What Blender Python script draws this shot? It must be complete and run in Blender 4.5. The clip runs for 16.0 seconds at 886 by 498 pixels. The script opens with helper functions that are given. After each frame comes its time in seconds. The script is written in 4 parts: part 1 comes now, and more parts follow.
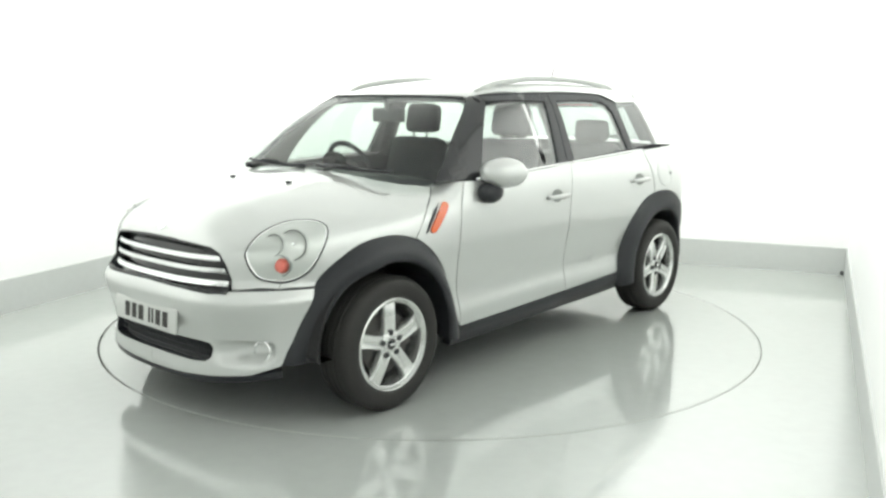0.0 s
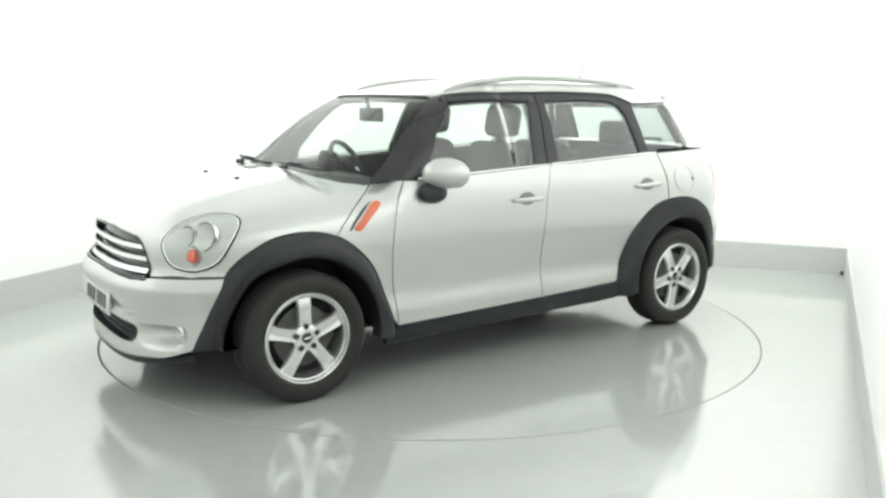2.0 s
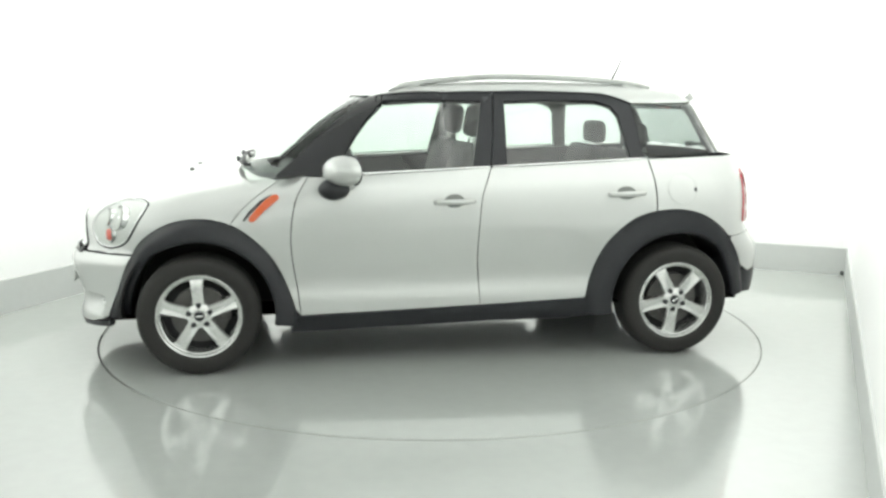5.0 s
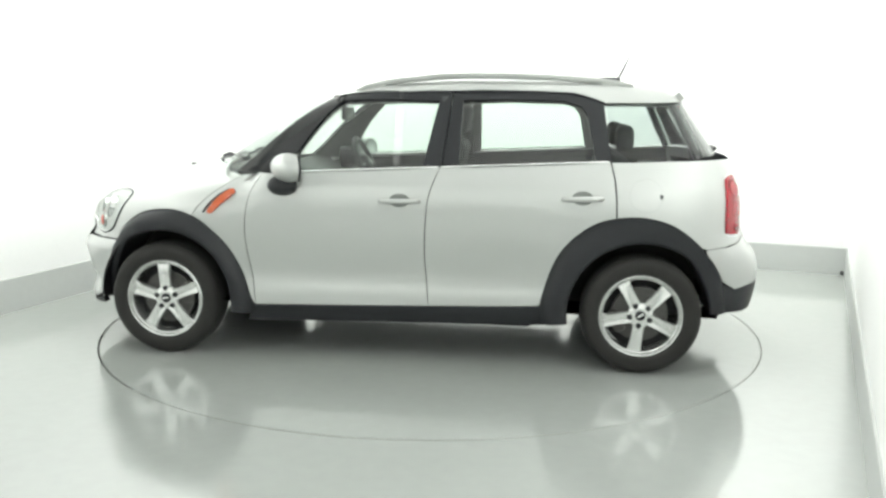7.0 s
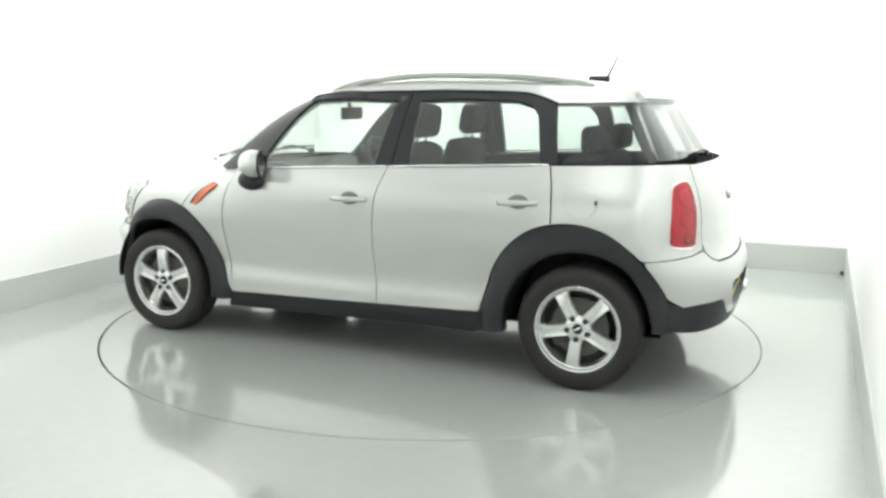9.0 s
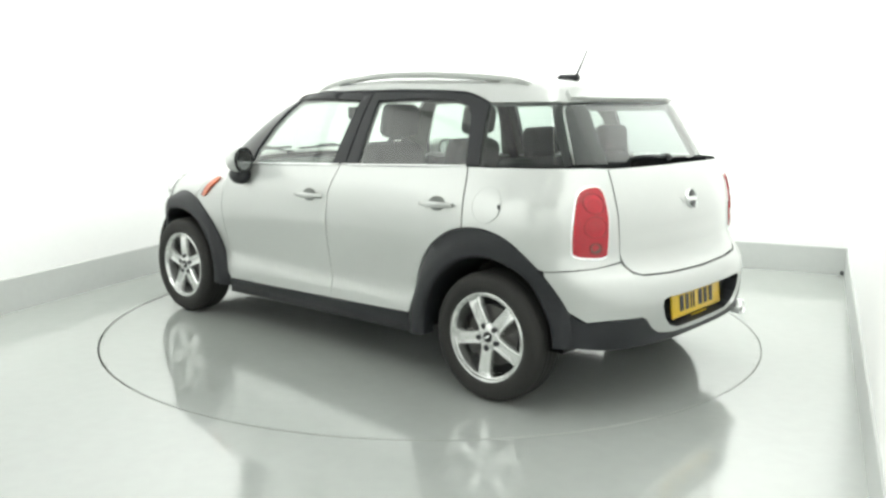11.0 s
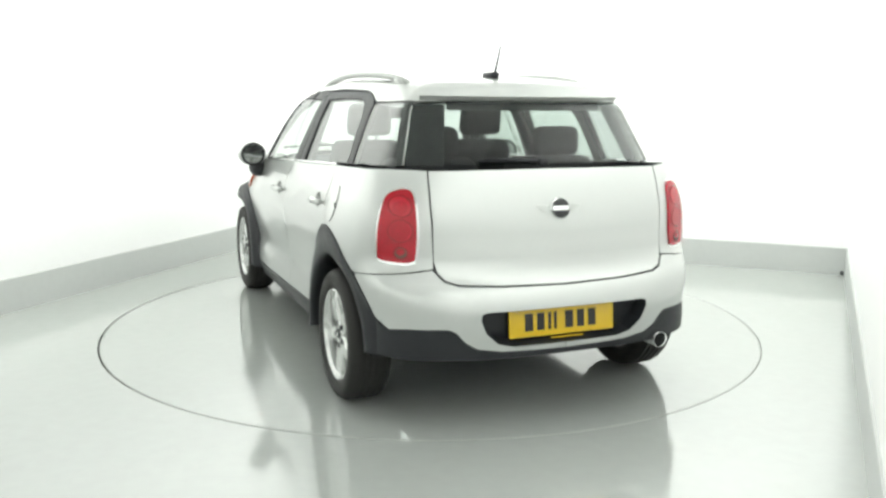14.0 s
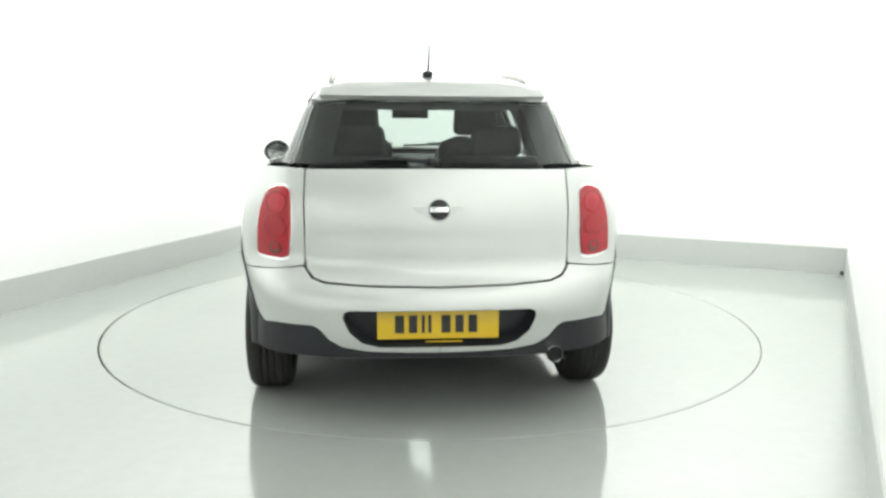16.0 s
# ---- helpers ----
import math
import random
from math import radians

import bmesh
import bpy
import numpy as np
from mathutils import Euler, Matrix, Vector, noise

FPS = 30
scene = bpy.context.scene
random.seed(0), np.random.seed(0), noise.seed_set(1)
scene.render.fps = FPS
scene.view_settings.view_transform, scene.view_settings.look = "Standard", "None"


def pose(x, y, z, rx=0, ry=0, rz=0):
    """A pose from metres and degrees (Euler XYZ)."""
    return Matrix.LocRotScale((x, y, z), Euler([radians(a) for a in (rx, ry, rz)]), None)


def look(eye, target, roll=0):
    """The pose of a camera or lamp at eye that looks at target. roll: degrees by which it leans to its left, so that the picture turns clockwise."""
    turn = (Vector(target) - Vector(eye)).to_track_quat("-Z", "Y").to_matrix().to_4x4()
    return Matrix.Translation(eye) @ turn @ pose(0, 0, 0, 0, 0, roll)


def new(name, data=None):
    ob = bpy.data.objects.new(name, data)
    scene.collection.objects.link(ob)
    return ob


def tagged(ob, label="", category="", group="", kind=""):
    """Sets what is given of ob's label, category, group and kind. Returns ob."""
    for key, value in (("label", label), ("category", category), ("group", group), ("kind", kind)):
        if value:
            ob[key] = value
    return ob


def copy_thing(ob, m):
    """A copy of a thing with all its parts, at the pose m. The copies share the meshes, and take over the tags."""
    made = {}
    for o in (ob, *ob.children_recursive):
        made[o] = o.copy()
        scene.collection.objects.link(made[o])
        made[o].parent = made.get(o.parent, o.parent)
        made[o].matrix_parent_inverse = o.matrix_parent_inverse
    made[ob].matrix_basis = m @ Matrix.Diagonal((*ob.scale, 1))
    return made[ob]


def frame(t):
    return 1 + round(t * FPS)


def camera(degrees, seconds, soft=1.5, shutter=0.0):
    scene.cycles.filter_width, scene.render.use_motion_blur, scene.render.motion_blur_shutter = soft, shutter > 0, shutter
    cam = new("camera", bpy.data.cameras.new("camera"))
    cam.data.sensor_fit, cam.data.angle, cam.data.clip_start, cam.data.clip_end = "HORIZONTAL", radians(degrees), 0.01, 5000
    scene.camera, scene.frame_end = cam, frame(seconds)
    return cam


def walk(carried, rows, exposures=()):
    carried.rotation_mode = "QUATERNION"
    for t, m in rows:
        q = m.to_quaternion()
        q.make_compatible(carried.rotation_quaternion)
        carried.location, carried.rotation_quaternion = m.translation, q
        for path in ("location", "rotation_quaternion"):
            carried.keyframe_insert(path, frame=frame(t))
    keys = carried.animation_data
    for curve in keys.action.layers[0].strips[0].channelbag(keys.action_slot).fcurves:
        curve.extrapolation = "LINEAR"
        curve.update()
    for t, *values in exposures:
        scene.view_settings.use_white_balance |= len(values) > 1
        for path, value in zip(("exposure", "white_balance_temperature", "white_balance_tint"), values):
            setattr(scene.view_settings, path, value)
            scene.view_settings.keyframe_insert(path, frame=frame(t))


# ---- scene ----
cam = camera(55.05, 16.0, soft=2.7)
EYE = look((0, -5.418, 1.4154), (0.01251, -4.43327, 1.24216), 0.472)
walk(cam, [(0, EYE), (16, EYE)], exposures=[(0, -1.03, 6480, 7), (16, -1.03, 6480, 7)])

# ---- light: unseen area lamps added under the ceiling, most aimed at the walls ----
world = bpy.data.worlds.new("studio_air")
world.use_nodes = True
world.node_tree.nodes["Background"].inputs[0].default_value = (0.9, 1.0, 0.93, 1)
world.node_tree.nodes["Background"].inputs[1].default_value = 0.15
scene.world = world
TURN = radians(-22.4)      # the room stands askew to the camera


def room(u, v, z=0.0):
    """A place in the room's own axes: u across it, v towards its far wall."""
    return Vector((u * math.cos(TURN) - v * math.sin(TURN), u * math.sin(TURN) + v * math.cos(TURN), z))


def area_lamp(name, place, sx, sy, watts, rx=0.0, ry=0.0, colour=(1.0, 1.0, 0.97), spread=180):
    d = bpy.data.lights.new(name, "AREA")
    d.shape, d.size, d.size_y, d.energy, d.color, d.spread = "RECTANGLE", sx, sy, watts, colour, radians(spread)
    ob = new(name, d)
    ob.matrix_world = Matrix.Translation(place) @ pose(0, 0, 0, 0, 0, math.degrees(TURN)) @ pose(0, 0, 0, rx, ry, 0)
    return ob


CEIL = 3.6
area_lamp("ceiling_panel", room(0.0, -1.4, CEIL - 0.06), 4.6, 7.6, 105)
area_lamp("wall_washer_far", room(0.0, 1.1, CEIL - 0.75), 4.4, 1.8, 140, rx=64, spread=130)
area_lamp("wall_washer_side", room(-1.1, -1.6, CEIL - 0.75), 1.6, 7.6, 168, ry=62, spread=130)
area_lamp("wall_washer_right", room(1.1, -1.5, CEIL - 0.75), 1.6, 7.2, 155, ry=-62, spread=130)
# Added behind the camera only to brighten the car's near side.
area_lamp("wall_washer_near", room(0.0, -6.0, CEIL - 0.75), 4.2, 2.0, 78, rx=-60)


# ---- materials ----
def material(name, colour, rough=0.5, metal=0.0, coat=0.0, grain=0.0, scale=40.0, bump=0.0, spread=0.06, spec=0.5):
    """A surface with two scales of variation in tone and gloss, and fine relief."""
    m = bpy.data.materials.new(name)
    m.use_nodes = True
    nt = m.node_tree
    b = nt.nodes["Principled BSDF"]
    b.inputs["Metallic"].default_value = metal
    b.inputs["Coat Weight"].default_value = coat
    b.inputs["Coat Roughness"].default_value = 0.04
    b.inputs["Specular IOR Level"].default_value = spec
    tc = nt.nodes.new("ShaderNodeTexCoord")
    big, fine = nt.nodes.new("ShaderNodeTexNoise"), nt.nodes.new("ShaderNodeTexNoise")
    big.inputs["Scale"].default_value, fine.inputs["Scale"].default_value = scale * 0.06, scale
    big.inputs["Detail"].default_value = 4
    for n in (big, fine):
        nt.links.new(tc.outputs["Object"], n.inputs["Vector"])
    mix = nt.nodes.new("ShaderNodeMath")
    mix.operation = "ADD"
    nt.links.new(big.outputs["Fac"], mix.inputs[0])
    nt.links.new(fine.outputs["Fac"], mix.inputs[1])
    ramp = nt.nodes.new("ShaderNodeMapRange")
    ramp.inputs["From Min"].default_value, ramp.inputs["From Max"].default_value = 0.6, 1.4
    ramp.inputs["To Min"].default_value, ramp.inputs["To Max"].default_value = 1 - spread, 1 + spread
    nt.links.new(mix.outputs[0], ramp.inputs["Value"])
    tone = nt.nodes.new("ShaderNodeVectorMath")
    tone.operation = "SCALE"
    tone.inputs[0].default_value = colour
    nt.links.new(ramp.outputs[0], tone.inputs["Scale"])
    nt.links.new(tone.outputs[0], b.inputs["Base Color"])
    gl = nt.nodes.new("ShaderNodeMath")
    gl.operation = "MULTIPLY"
    gl.inputs[1].default_value = rough
    nt.links.new(ramp.outputs[0], gl.inputs[0])
    nt.links.new(gl.outputs[0], b.inputs["Roughness"])
    if bump:
        bp = nt.nodes.new("ShaderNodeBump")
        bp.inputs["Strength"].default_value, bp.inputs["Distance"].default_value = bump, 0.002
        nt.links.new(fine.outputs["Fac"], bp.inputs["Height"])
        nt.links.new(bp.outputs[0], b.inputs["Normal"])
    return m


def clear_glass(name, tint, gloss_rough=0.01, base=0.04, power=5.0):
    """A thin pane: tinted and see-through, with its own reflection."""
    m = bpy.data.materials.new(name)
    m.use_nodes = True
    nt = m.node_tree
    nt.nodes.remove(nt.nodes["Principled BSDF"])
    out = nt.nodes["Material Output"]
    tr, gl = nt.nodes.new("ShaderNodeBsdfTransparent"), nt.nodes.new("ShaderNodeBsdfGlossy")
    tr.inputs["Color"].default_value = (*tint, 1)
    gl.inputs["Roughness"].default_value = gloss_rough
    lw, mx = nt.nodes.new("ShaderNodeLayerWeight"), nt.nodes.new("ShaderNodeMixShader")
    lw.inputs["Blend"].default_value = 0.5
    pw, ma = nt.nodes.new("ShaderNodeMath"), nt.nodes.new("ShaderNodeMath")
    pw.operation, ma.operation = "POWER", "MULTIPLY_ADD"
    pw.inputs[1].default_value = power
    ma.inputs[1].default_value, ma.inputs[2].default_value = 0.65, base
    nt.links.new(lw.outputs["Facing"], pw.inputs[0])
    nt.links.new(pw.outputs[0], ma.inputs[0])
    nt.links.new(ma.outputs[0], mx.inputs[0])
    nt.links.new(tr.outputs[0], mx.inputs[1])
    nt.links.new(gl.outputs[0], mx.inputs[2])
    nt.links.new(mx.outputs[0], out.inputs[0])
    return m


PAINT = material("pearl_white_paint", (0.57, 0.585, 0.572), 0.28, 0.5, 1.0, scale=900, spread=0.012)
PAINT.node_tree.nodes["Principled BSDF"].inputs["Coat IOR"].default_value = 1.45
PLASTIC = material("black_grained_plastic", (0.019, 0.0205, 0.024), 0.42, scale=500, bump=0.2, spread=0.15, spec=0.4)
GLOSSBLACK = material("gloss_black_trim", (0.016, 0.017, 0.019), 0.1, scale=200, spread=0.08, spec=0.5)
DARK = material("dark_underside", (0.012, 0.012, 0.013), 0.8, scale=60, spread=0.2)
RUBBER = material("tyre_rubber", (0.027, 0.0265, 0.025), 0.62, scale=160, bump=0.3, spread=0.2, spec=0.3)
ALLOY = material("silver_alloy", (0.74, 0.75, 0.74), 0.2, 0.8, 0.4, scale=300, spread=0.05)
CHROME = material("chrome", (0.86, 0.87, 0.87), 0.07, 1.0, scale=100, spread=0.02)
DISC = material("brake_disc_steel", (0.10, 0.098, 0.095), 0.45, 0.8, scale=120, spread=0.15)
REDLENS = material("red_lamp_plastic", (0.40, 0.003, 0.016), 0.1, coat=0.25, scale=110, spread=0.2)
DARKRED = material("dark_red_lens", (0.20, 0.003, 0.010), 0.15, coat=0.4, scale=90, spread=0.1)
SMOKE = material("smoked_lens", (0.13, 0.05, 0.045), 0.12, coat=0.5, scale=90, spread=0.1)
PINKLENS = material("pale_lamp_plastic", (0.50, 0.008, 0.024), 0.1, coat=0.3, scale=140, spread=0.25)
AMBER = material("amber_lamp_plastic", (0.60, 0.10, 0.02), 0.14, coat=1.0, scale=120, spread=0.1)
BULB = material("amber_bulb", (0.75, 0.16, 0.12), 0.15, coat=1.0, scale=120)
REFLECTOR = material("lamp_reflector", (0.60, 0.61, 0.60), 0.2, 0.85, scale=60, spread=0.06)
YELLOW = material("yellow_plate", (0.76, 0.50, 0.015), 0.3, coat=0.4, scale=300, spread=0.04)
WHITEPLATE = material("white_plate", (0.60, 0.61, 0.59), 0.3, coat=0.4, scale=300, spread=0.04)
INK = material("plate_black", (0.02, 0.018, 0.016), 0.4, scale=300)
CLOTH = material("seat_cloth", (0.035, 0.036, 0.04), 0.85, scale=700, bump=0.4, spread=0.2)
CABINGREY = material("cabin_plastic", (0.055, 0.057, 0.06), 0.6, scale=400, bump=0.2, spread=0.12)
LINING = material("roof_lining", (0.42, 0.43, 0.42), 0.9, scale=300, bump=0.2, spread=0.08)
GLASS = clear_glass("side_glass", (0.78, 0.86, 0.81), base=0.10, power=2.6)
SCREEN = clear_glass("windscreen_glass", (0.84, 0.89, 0.86), power=4.0)
PRIVACY = clear_glass("rear_glass", (0.58, 0.63, 0.61), base=0.03, power=2.2)
QUARTERGLASS = clear_glass("quarter_glass", (0.66, 0.71, 0.69), base=0.045, power=2.2)
LAMPGLASS = clear_glass("lamp_cover", (0.97, 0.98, 0.97), base=0.04)
MIRRORGLASS = material("mirror_glass", (0.8, 0.82, 0.82), 0.03, 1.0, scale=30, spread=0.02)
FLOORPAINT = material("pale_floor_paint", (0.455, 0.478, 0.458), 0.15, coat=0.75, scale=14, spread=0.03)
FLOORPAINT.node_tree.nodes["Principled BSDF"].inputs["Coat Roughness"].default_value = 0.055
WALLPAINT = material("white_wall_paint", (0.93, 0.94, 0.93), 0.7, scale=30, bump=0.1, spread=0.015)
RAIL = material("satin_silver_rail", (0.44, 0.455, 0.44), 0.4, 0.5, scale=200, spread=0.05)
# Grey for the shade painted behind the door grips, and for lamp bezels.
GRIP = material("grip_shade_and_bezel_grey", (0.20, 0.21, 0.20), 0.5, scale=200)
SOFTGREY = material("pale_cabin_trim", (0.15, 0.155, 0.15), 0.8, scale=300, spread=0.08)
CEILPAINT = material("unseen_ceiling_grey", (0.60, 0.61, 0.60), 0.8, scale=30, spread=0.03)
PLINTH = material("pale_plinth_paint", (0.54, 0.56, 0.545), 0.45, scale=25, bump=0.1, spread=0.03)
SEAM = material("seam_shadow_gap", (0.03, 0.032, 0.03), 0.8, scale=30)


# ---- building helpers ----
def part(name, bm, mat, parent=None, label=""):
    """One mesh object, under a thing or a part."""
    me = bpy.data.meshes.new(name)
    nl, rl = bm.verts.layers.float_vector.get("nrm"), bm.faces.layers.int.get("rim")
    normals = None
    if nl is not None:
        bm.normal_update()
        normals = []
        for f in bm.faces:
            for l in f.loops:
                normals.append(tuple(f.normal) if f[rl] else tuple(l.vert[nl]))
    for f in bm.faces:
        f.smooth = True
    bm.to_mesh(me)
    bm.free()
    me.materials.append(mat)
    if normals:
        me.normals_split_custom_set(normals)
    ob = new(name, me)
    if parent:
        ob.parent = parent
    if label:
        tagged(ob, label)
    return ob


def mirrored(bm):
    """A copy on the car's other side."""
    b = bm.copy()
    nl = b.verts.layers.float_vector.get("nrm")
    for v in b.verts:
        v.co.y = -v.co.y
        if nl is not None:
            n = v[nl]
            v[nl] = Vector((n[0], -n[1], n[2]))
    bmesh.ops.reverse_faces(b, faces=b.faces[:])
    return b


def sharpen(bm, degrees=32):
    bm.normal_update()
    for e in bm.edges:
        if len(e.link_faces) == 2 and e.calc_face_angle(0) > radians(degrees):
            e.smooth = False
    return bm


def box(sx, sy, sz, m=None, bevel=0.0, segments=2):
    bm = bmesh.new()
    bmesh.ops.create_cube(bm, size=1.0, matrix=Matrix.Diagonal((sx, sy, sz, 1)))
    if bevel:
        bmesh.ops.bevel(bm, geom=bm.edges[:], offset=bevel, segments=segments, affect="EDGES", profile=0.5)
    if m is not None:
        bm.transform(m)
    return sharpen(bm, 50)


def merge(*bms):
    """Joins pieces of one part."""
    out = bms[0]
    for b in bms[1:]:
        me = bpy.data.meshes.new("piece")
        b.to_mesh(me)
        b.free()
        out.from_mesh(me)
        bpy.data.meshes.remove(me)
    return out


def lathe(profile, steps=48, close=False):
    """Turns (radius, height) pairs about the y axis."""
    bm = bmesh.new()
    rings = []
    for i in range(steps):
        a = 2 * math.pi * i / steps
        rings.append([bm.verts.new((r * math.cos(a), h, r * math.sin(a))) for r, h in profile])
    for i in range(steps):
        a, b = rings[i], rings[(i + 1) % steps]
        for k in range(len(profile) - (0 if close else 1)):
            q = (k + 1) % len(profile)
            bm.faces.new((a[k], a[q], b[q], b[k]))
    bmesh.ops.recalc_face_normals(bm, faces=bm.faces[:])
    return sharpen(bm, 40)


def tube(points, r, closed=False, sides=8, flat=1.0):
    """A round bar along a line of places."""
    bm = bmesh.new()
    pts = [Vector(p) for p in points]
    n = len(pts)
    rings = []
    up = Vector((0.13, 0.21, 0.97))
    for i, p in enumerate(pts):
        a = pts[(i - 1) % n] if closed or i else p
        b = pts[(i + 1) % n] if closed or i < n - 1 else p
        d = (b - a).normalized()
        s = d.cross(up).normalized()
        t = s.cross(d).normalized()
        rr = r(i / max(n - 1, 1)) if callable(r) else r
        rings.append([bm.verts.new(p + rr * (math.cos(k * 2 * math.pi / sides) * s + flat * math.sin(k * 2 * math.pi / sides) * t))
                      for k in range(sides)])
    for i in range(n if closed else n - 1):
        a, b = rings[i], rings[(i + 1) % n]
        for k in range(sides):
            bm.faces.new((a[k], a[(k + 1) % sides], b[(k + 1) % sides], b[k]))
    if not closed:
        bm.faces.new(rings[0])
        bm.faces.new(list(reversed(rings[-1])))
    bmesh.ops.recalc_face_normals(bm, faces=bm.faces[:])
    return bm


def rounded(points, per=6):
    """A closed smooth line through places (Catmull-Rom)."""
    p = np.array(points, float)
    n, out = len(p), []
    for i in range(n):
        a, b, c, d = p[i - 1], p[i], p[(i + 1) % n], p[(i + 2) % n]
        for k in range(per):
            t = k / per
            out.append(0.5 * (2 * b + (c - a) * t + (2 * a - 5 * b + 4 * c - d) * t * t + (3 * b - a - 3 * c + d) * t ** 3))
    return [tuple(q) for q in out]


def smoothed(points, per=5):
    """An open smooth line through places."""
    p = np.array(points, float)
    n, out = len(p), []
    for i in range(n - 1):
        a, b, c, d = p[max(i - 1, 0)], p[i], p[i + 1], p[min(i + 2, n - 1)]
        for k in range(per):
            t = k / per
            out.append(0.5 * (2 * b + (c - a) * t + (2 * a - 5 * b + 4 * c - d) * t * t + (3 * b - a - 3 * c + d) * t ** 3))
    out.append(p[-1])
    return [tuple(q) for q in out]


# ---- the car's two smooth solids: lower body with bonnet, and cabin with roof ----
def curve(pairs):
    """A smooth function through (argument, value) pairs (monotone cubic)."""
    xs = np.array([p[0] for p in pairs], float)
    ys = np.array([p[1] for p in pairs], float)
    d = np.diff(ys) / np.diff(xs)
    m = np.concatenate([[d[0]], (d[1:] + d[:-1]) / 2, [d[-1]]])
    flat = np.concatenate([[False], d[1:] * d[:-1] <= 0, [False]])
    m[flat] = 0

    def f(x):
        x = np.clip(np.asarray(x, float), xs[0], xs[-1])
        i = np.clip(np.searchsorted(xs, x) - 1, 0, len(xs) - 2)
        h = xs[i + 1] - xs[i]
        t = (x - xs[i]) / h
        return ((2 * t ** 3 - 3 * t ** 2 + 1) * ys[i] + (t ** 3 - 2 * t ** 2 + t) * h * m[i]
                + (3 * t ** 2 - 2 * t ** 3) * ys[i + 1] + (t ** 3 - t ** 2) * h * m[i + 1])
    return f


NOSE = curve([(0.1, 1.97), (0.19, 1.995), (0.235, 2.008), (0.28, 2.0), (0.34, 1.985), (0.41, 2.0), (0.49, 2.028), (0.55, 2.037), (0.59, 2.022), (0.63, 1.990), (0.7, 1.978), (0.8, 1.968), (1.0, 1.94), (1.3, 1.9)])
TAIL = curve([(0.1, 1.92), (0.3, 1.955), (0.42, 1.985), (0.52, 1.993), (0.6, 1.97), (0.67, 1.915), (0.8, 1.892), (0.9, 1.884), (0.98, 1.867), (1.08, 1.835), (1.2, 1.78)])
FLANK = curve([(0.1, 0.77), (0.22, 0.80), (0.31, 0.835), (0.37, 0.832), (0.46, 0.818), (0.6, 0.838), (0.75, 0.858), (0.88, 0.857),
               (0.97, 0.842), (1.04, 0.815), (1.12, 0.785), (1.3, 0.72)])
HOOD = curve([(0.4, 2.2), (0.62, 1.5), (0.8, 1.14), (0.95, 1.075), (1.1, 1.045), (1.25, 1.025), (1.45, 1.0), (1.6, 0.98), (1.75, 0.955), (1.88, 0.915),
              (1.97, 0.87), (2.04, 0.82), (2.2, 0.70)])
WSCREEN = curve([(0.9, 1.27), (1.06, 1.075), (1.103, 1.02), (1.255, 0.80), (1.42, 0.545), (1.5, 0.40), (1.6, 0.18)])
BACK = curve([(1.0, 1.815), (1.1, 1.753), (1.15, 1.72), (1.3, 1.615), (1.4, 1.55), (1.47, 1.51), (1.6, 1.45)])
CABIN = curve([(0.95, 0.835), (1.03, 0.80), (1.08, 0.778), (1.2, 0.73), (1.35, 0.665), (1.45, 0.615), (1.6, 0.54)])
ROOF = curve([(-1.9, 1.40), (-1.65, 1.455), (-1.5, 1.49), (-1.2, 1.525), (-0.9, 1.54), (-0.4, 1.545), (0.0, 1.525), (0.3, 1.485), (0.5, 1.44), (0.9, 1.33)])


def plan(x, y, w, fx, rx, fc, rc, fn, rn):
    """How far out (1 on the edge) a place lies in a plan outline with rounded ends."""
    y = np.abs(y) / w
    f = np.where(x > fc, np.clip((x - fc) / (fx - fc), 0, None), 0)
    r = np.where(x < -rc, np.clip((-x - rc) / (rx - rc), 0, None), 0)
    n = np.where(x > 0, fn, rn)
    e = np.maximum(f, r)
    return (y ** n + e ** n) ** (1 / n)


def ramp(t):
    """A smooth step from 0 to 1."""
    t = np.clip(t, 0, 1)
    return t * t * (3 - 2 * t)


def lower(x, y, z):
    haunch = 0.034 * np.exp(-((x + 1.38) / 0.30) ** 2 - ((z - 0.78) / 0.26) ** 2)
    k = np.clip((0.75 - z) / 0.13, 0, 1)
    a = plan(x, y, FLANK(z) + haunch, NOSE(z), TAIL(z), 0.75, 1.5, 2.85 + 0.4 * ramp((0.63 - z) / 0.08), 2.4 + 0.55 * k * k * (3 - 2 * k))
    dent = 0.05 * ramp((np.abs(y) - 0.41) / 0.10) * ramp((0.635 - np.abs(y)) / 0.05) * ramp((0.392 - z) / 0.02) * ramp((z - 0.262) / 0.075)
    a = a + np.where(x > 1.5, dent, 0)
    top = HOOD(x) - 0.085 * (y / 0.85) ** 2 - 0.004 + 0.014 * np.exp(-(y / 0.47) ** 8)
    b = np.clip((z - 0.6) / np.maximum(top - 0.6, 0.02), 0, None)
    m = 6.0
    return (a ** m + b ** m) ** (1 / m)


def cabin(x, y, z):
    wide = CABIN(z) + 0.018 - 0.07 * np.clip((0.3 - x) / 1.5, 0, 1.15)
    a = plan(x, y, wide, WSCREEN(z), BACK(z), -0.3, 1.4, 5.2, 3.0)
    top = ROOF(x) - 0.02 * (y / 0.6) ** 2
    b = np.clip((z - 0.95) / np.maximum(top - 0.95, 0.02), 0, None)
    m = 11.0
    return (a ** m + b ** m) ** (1 / m)


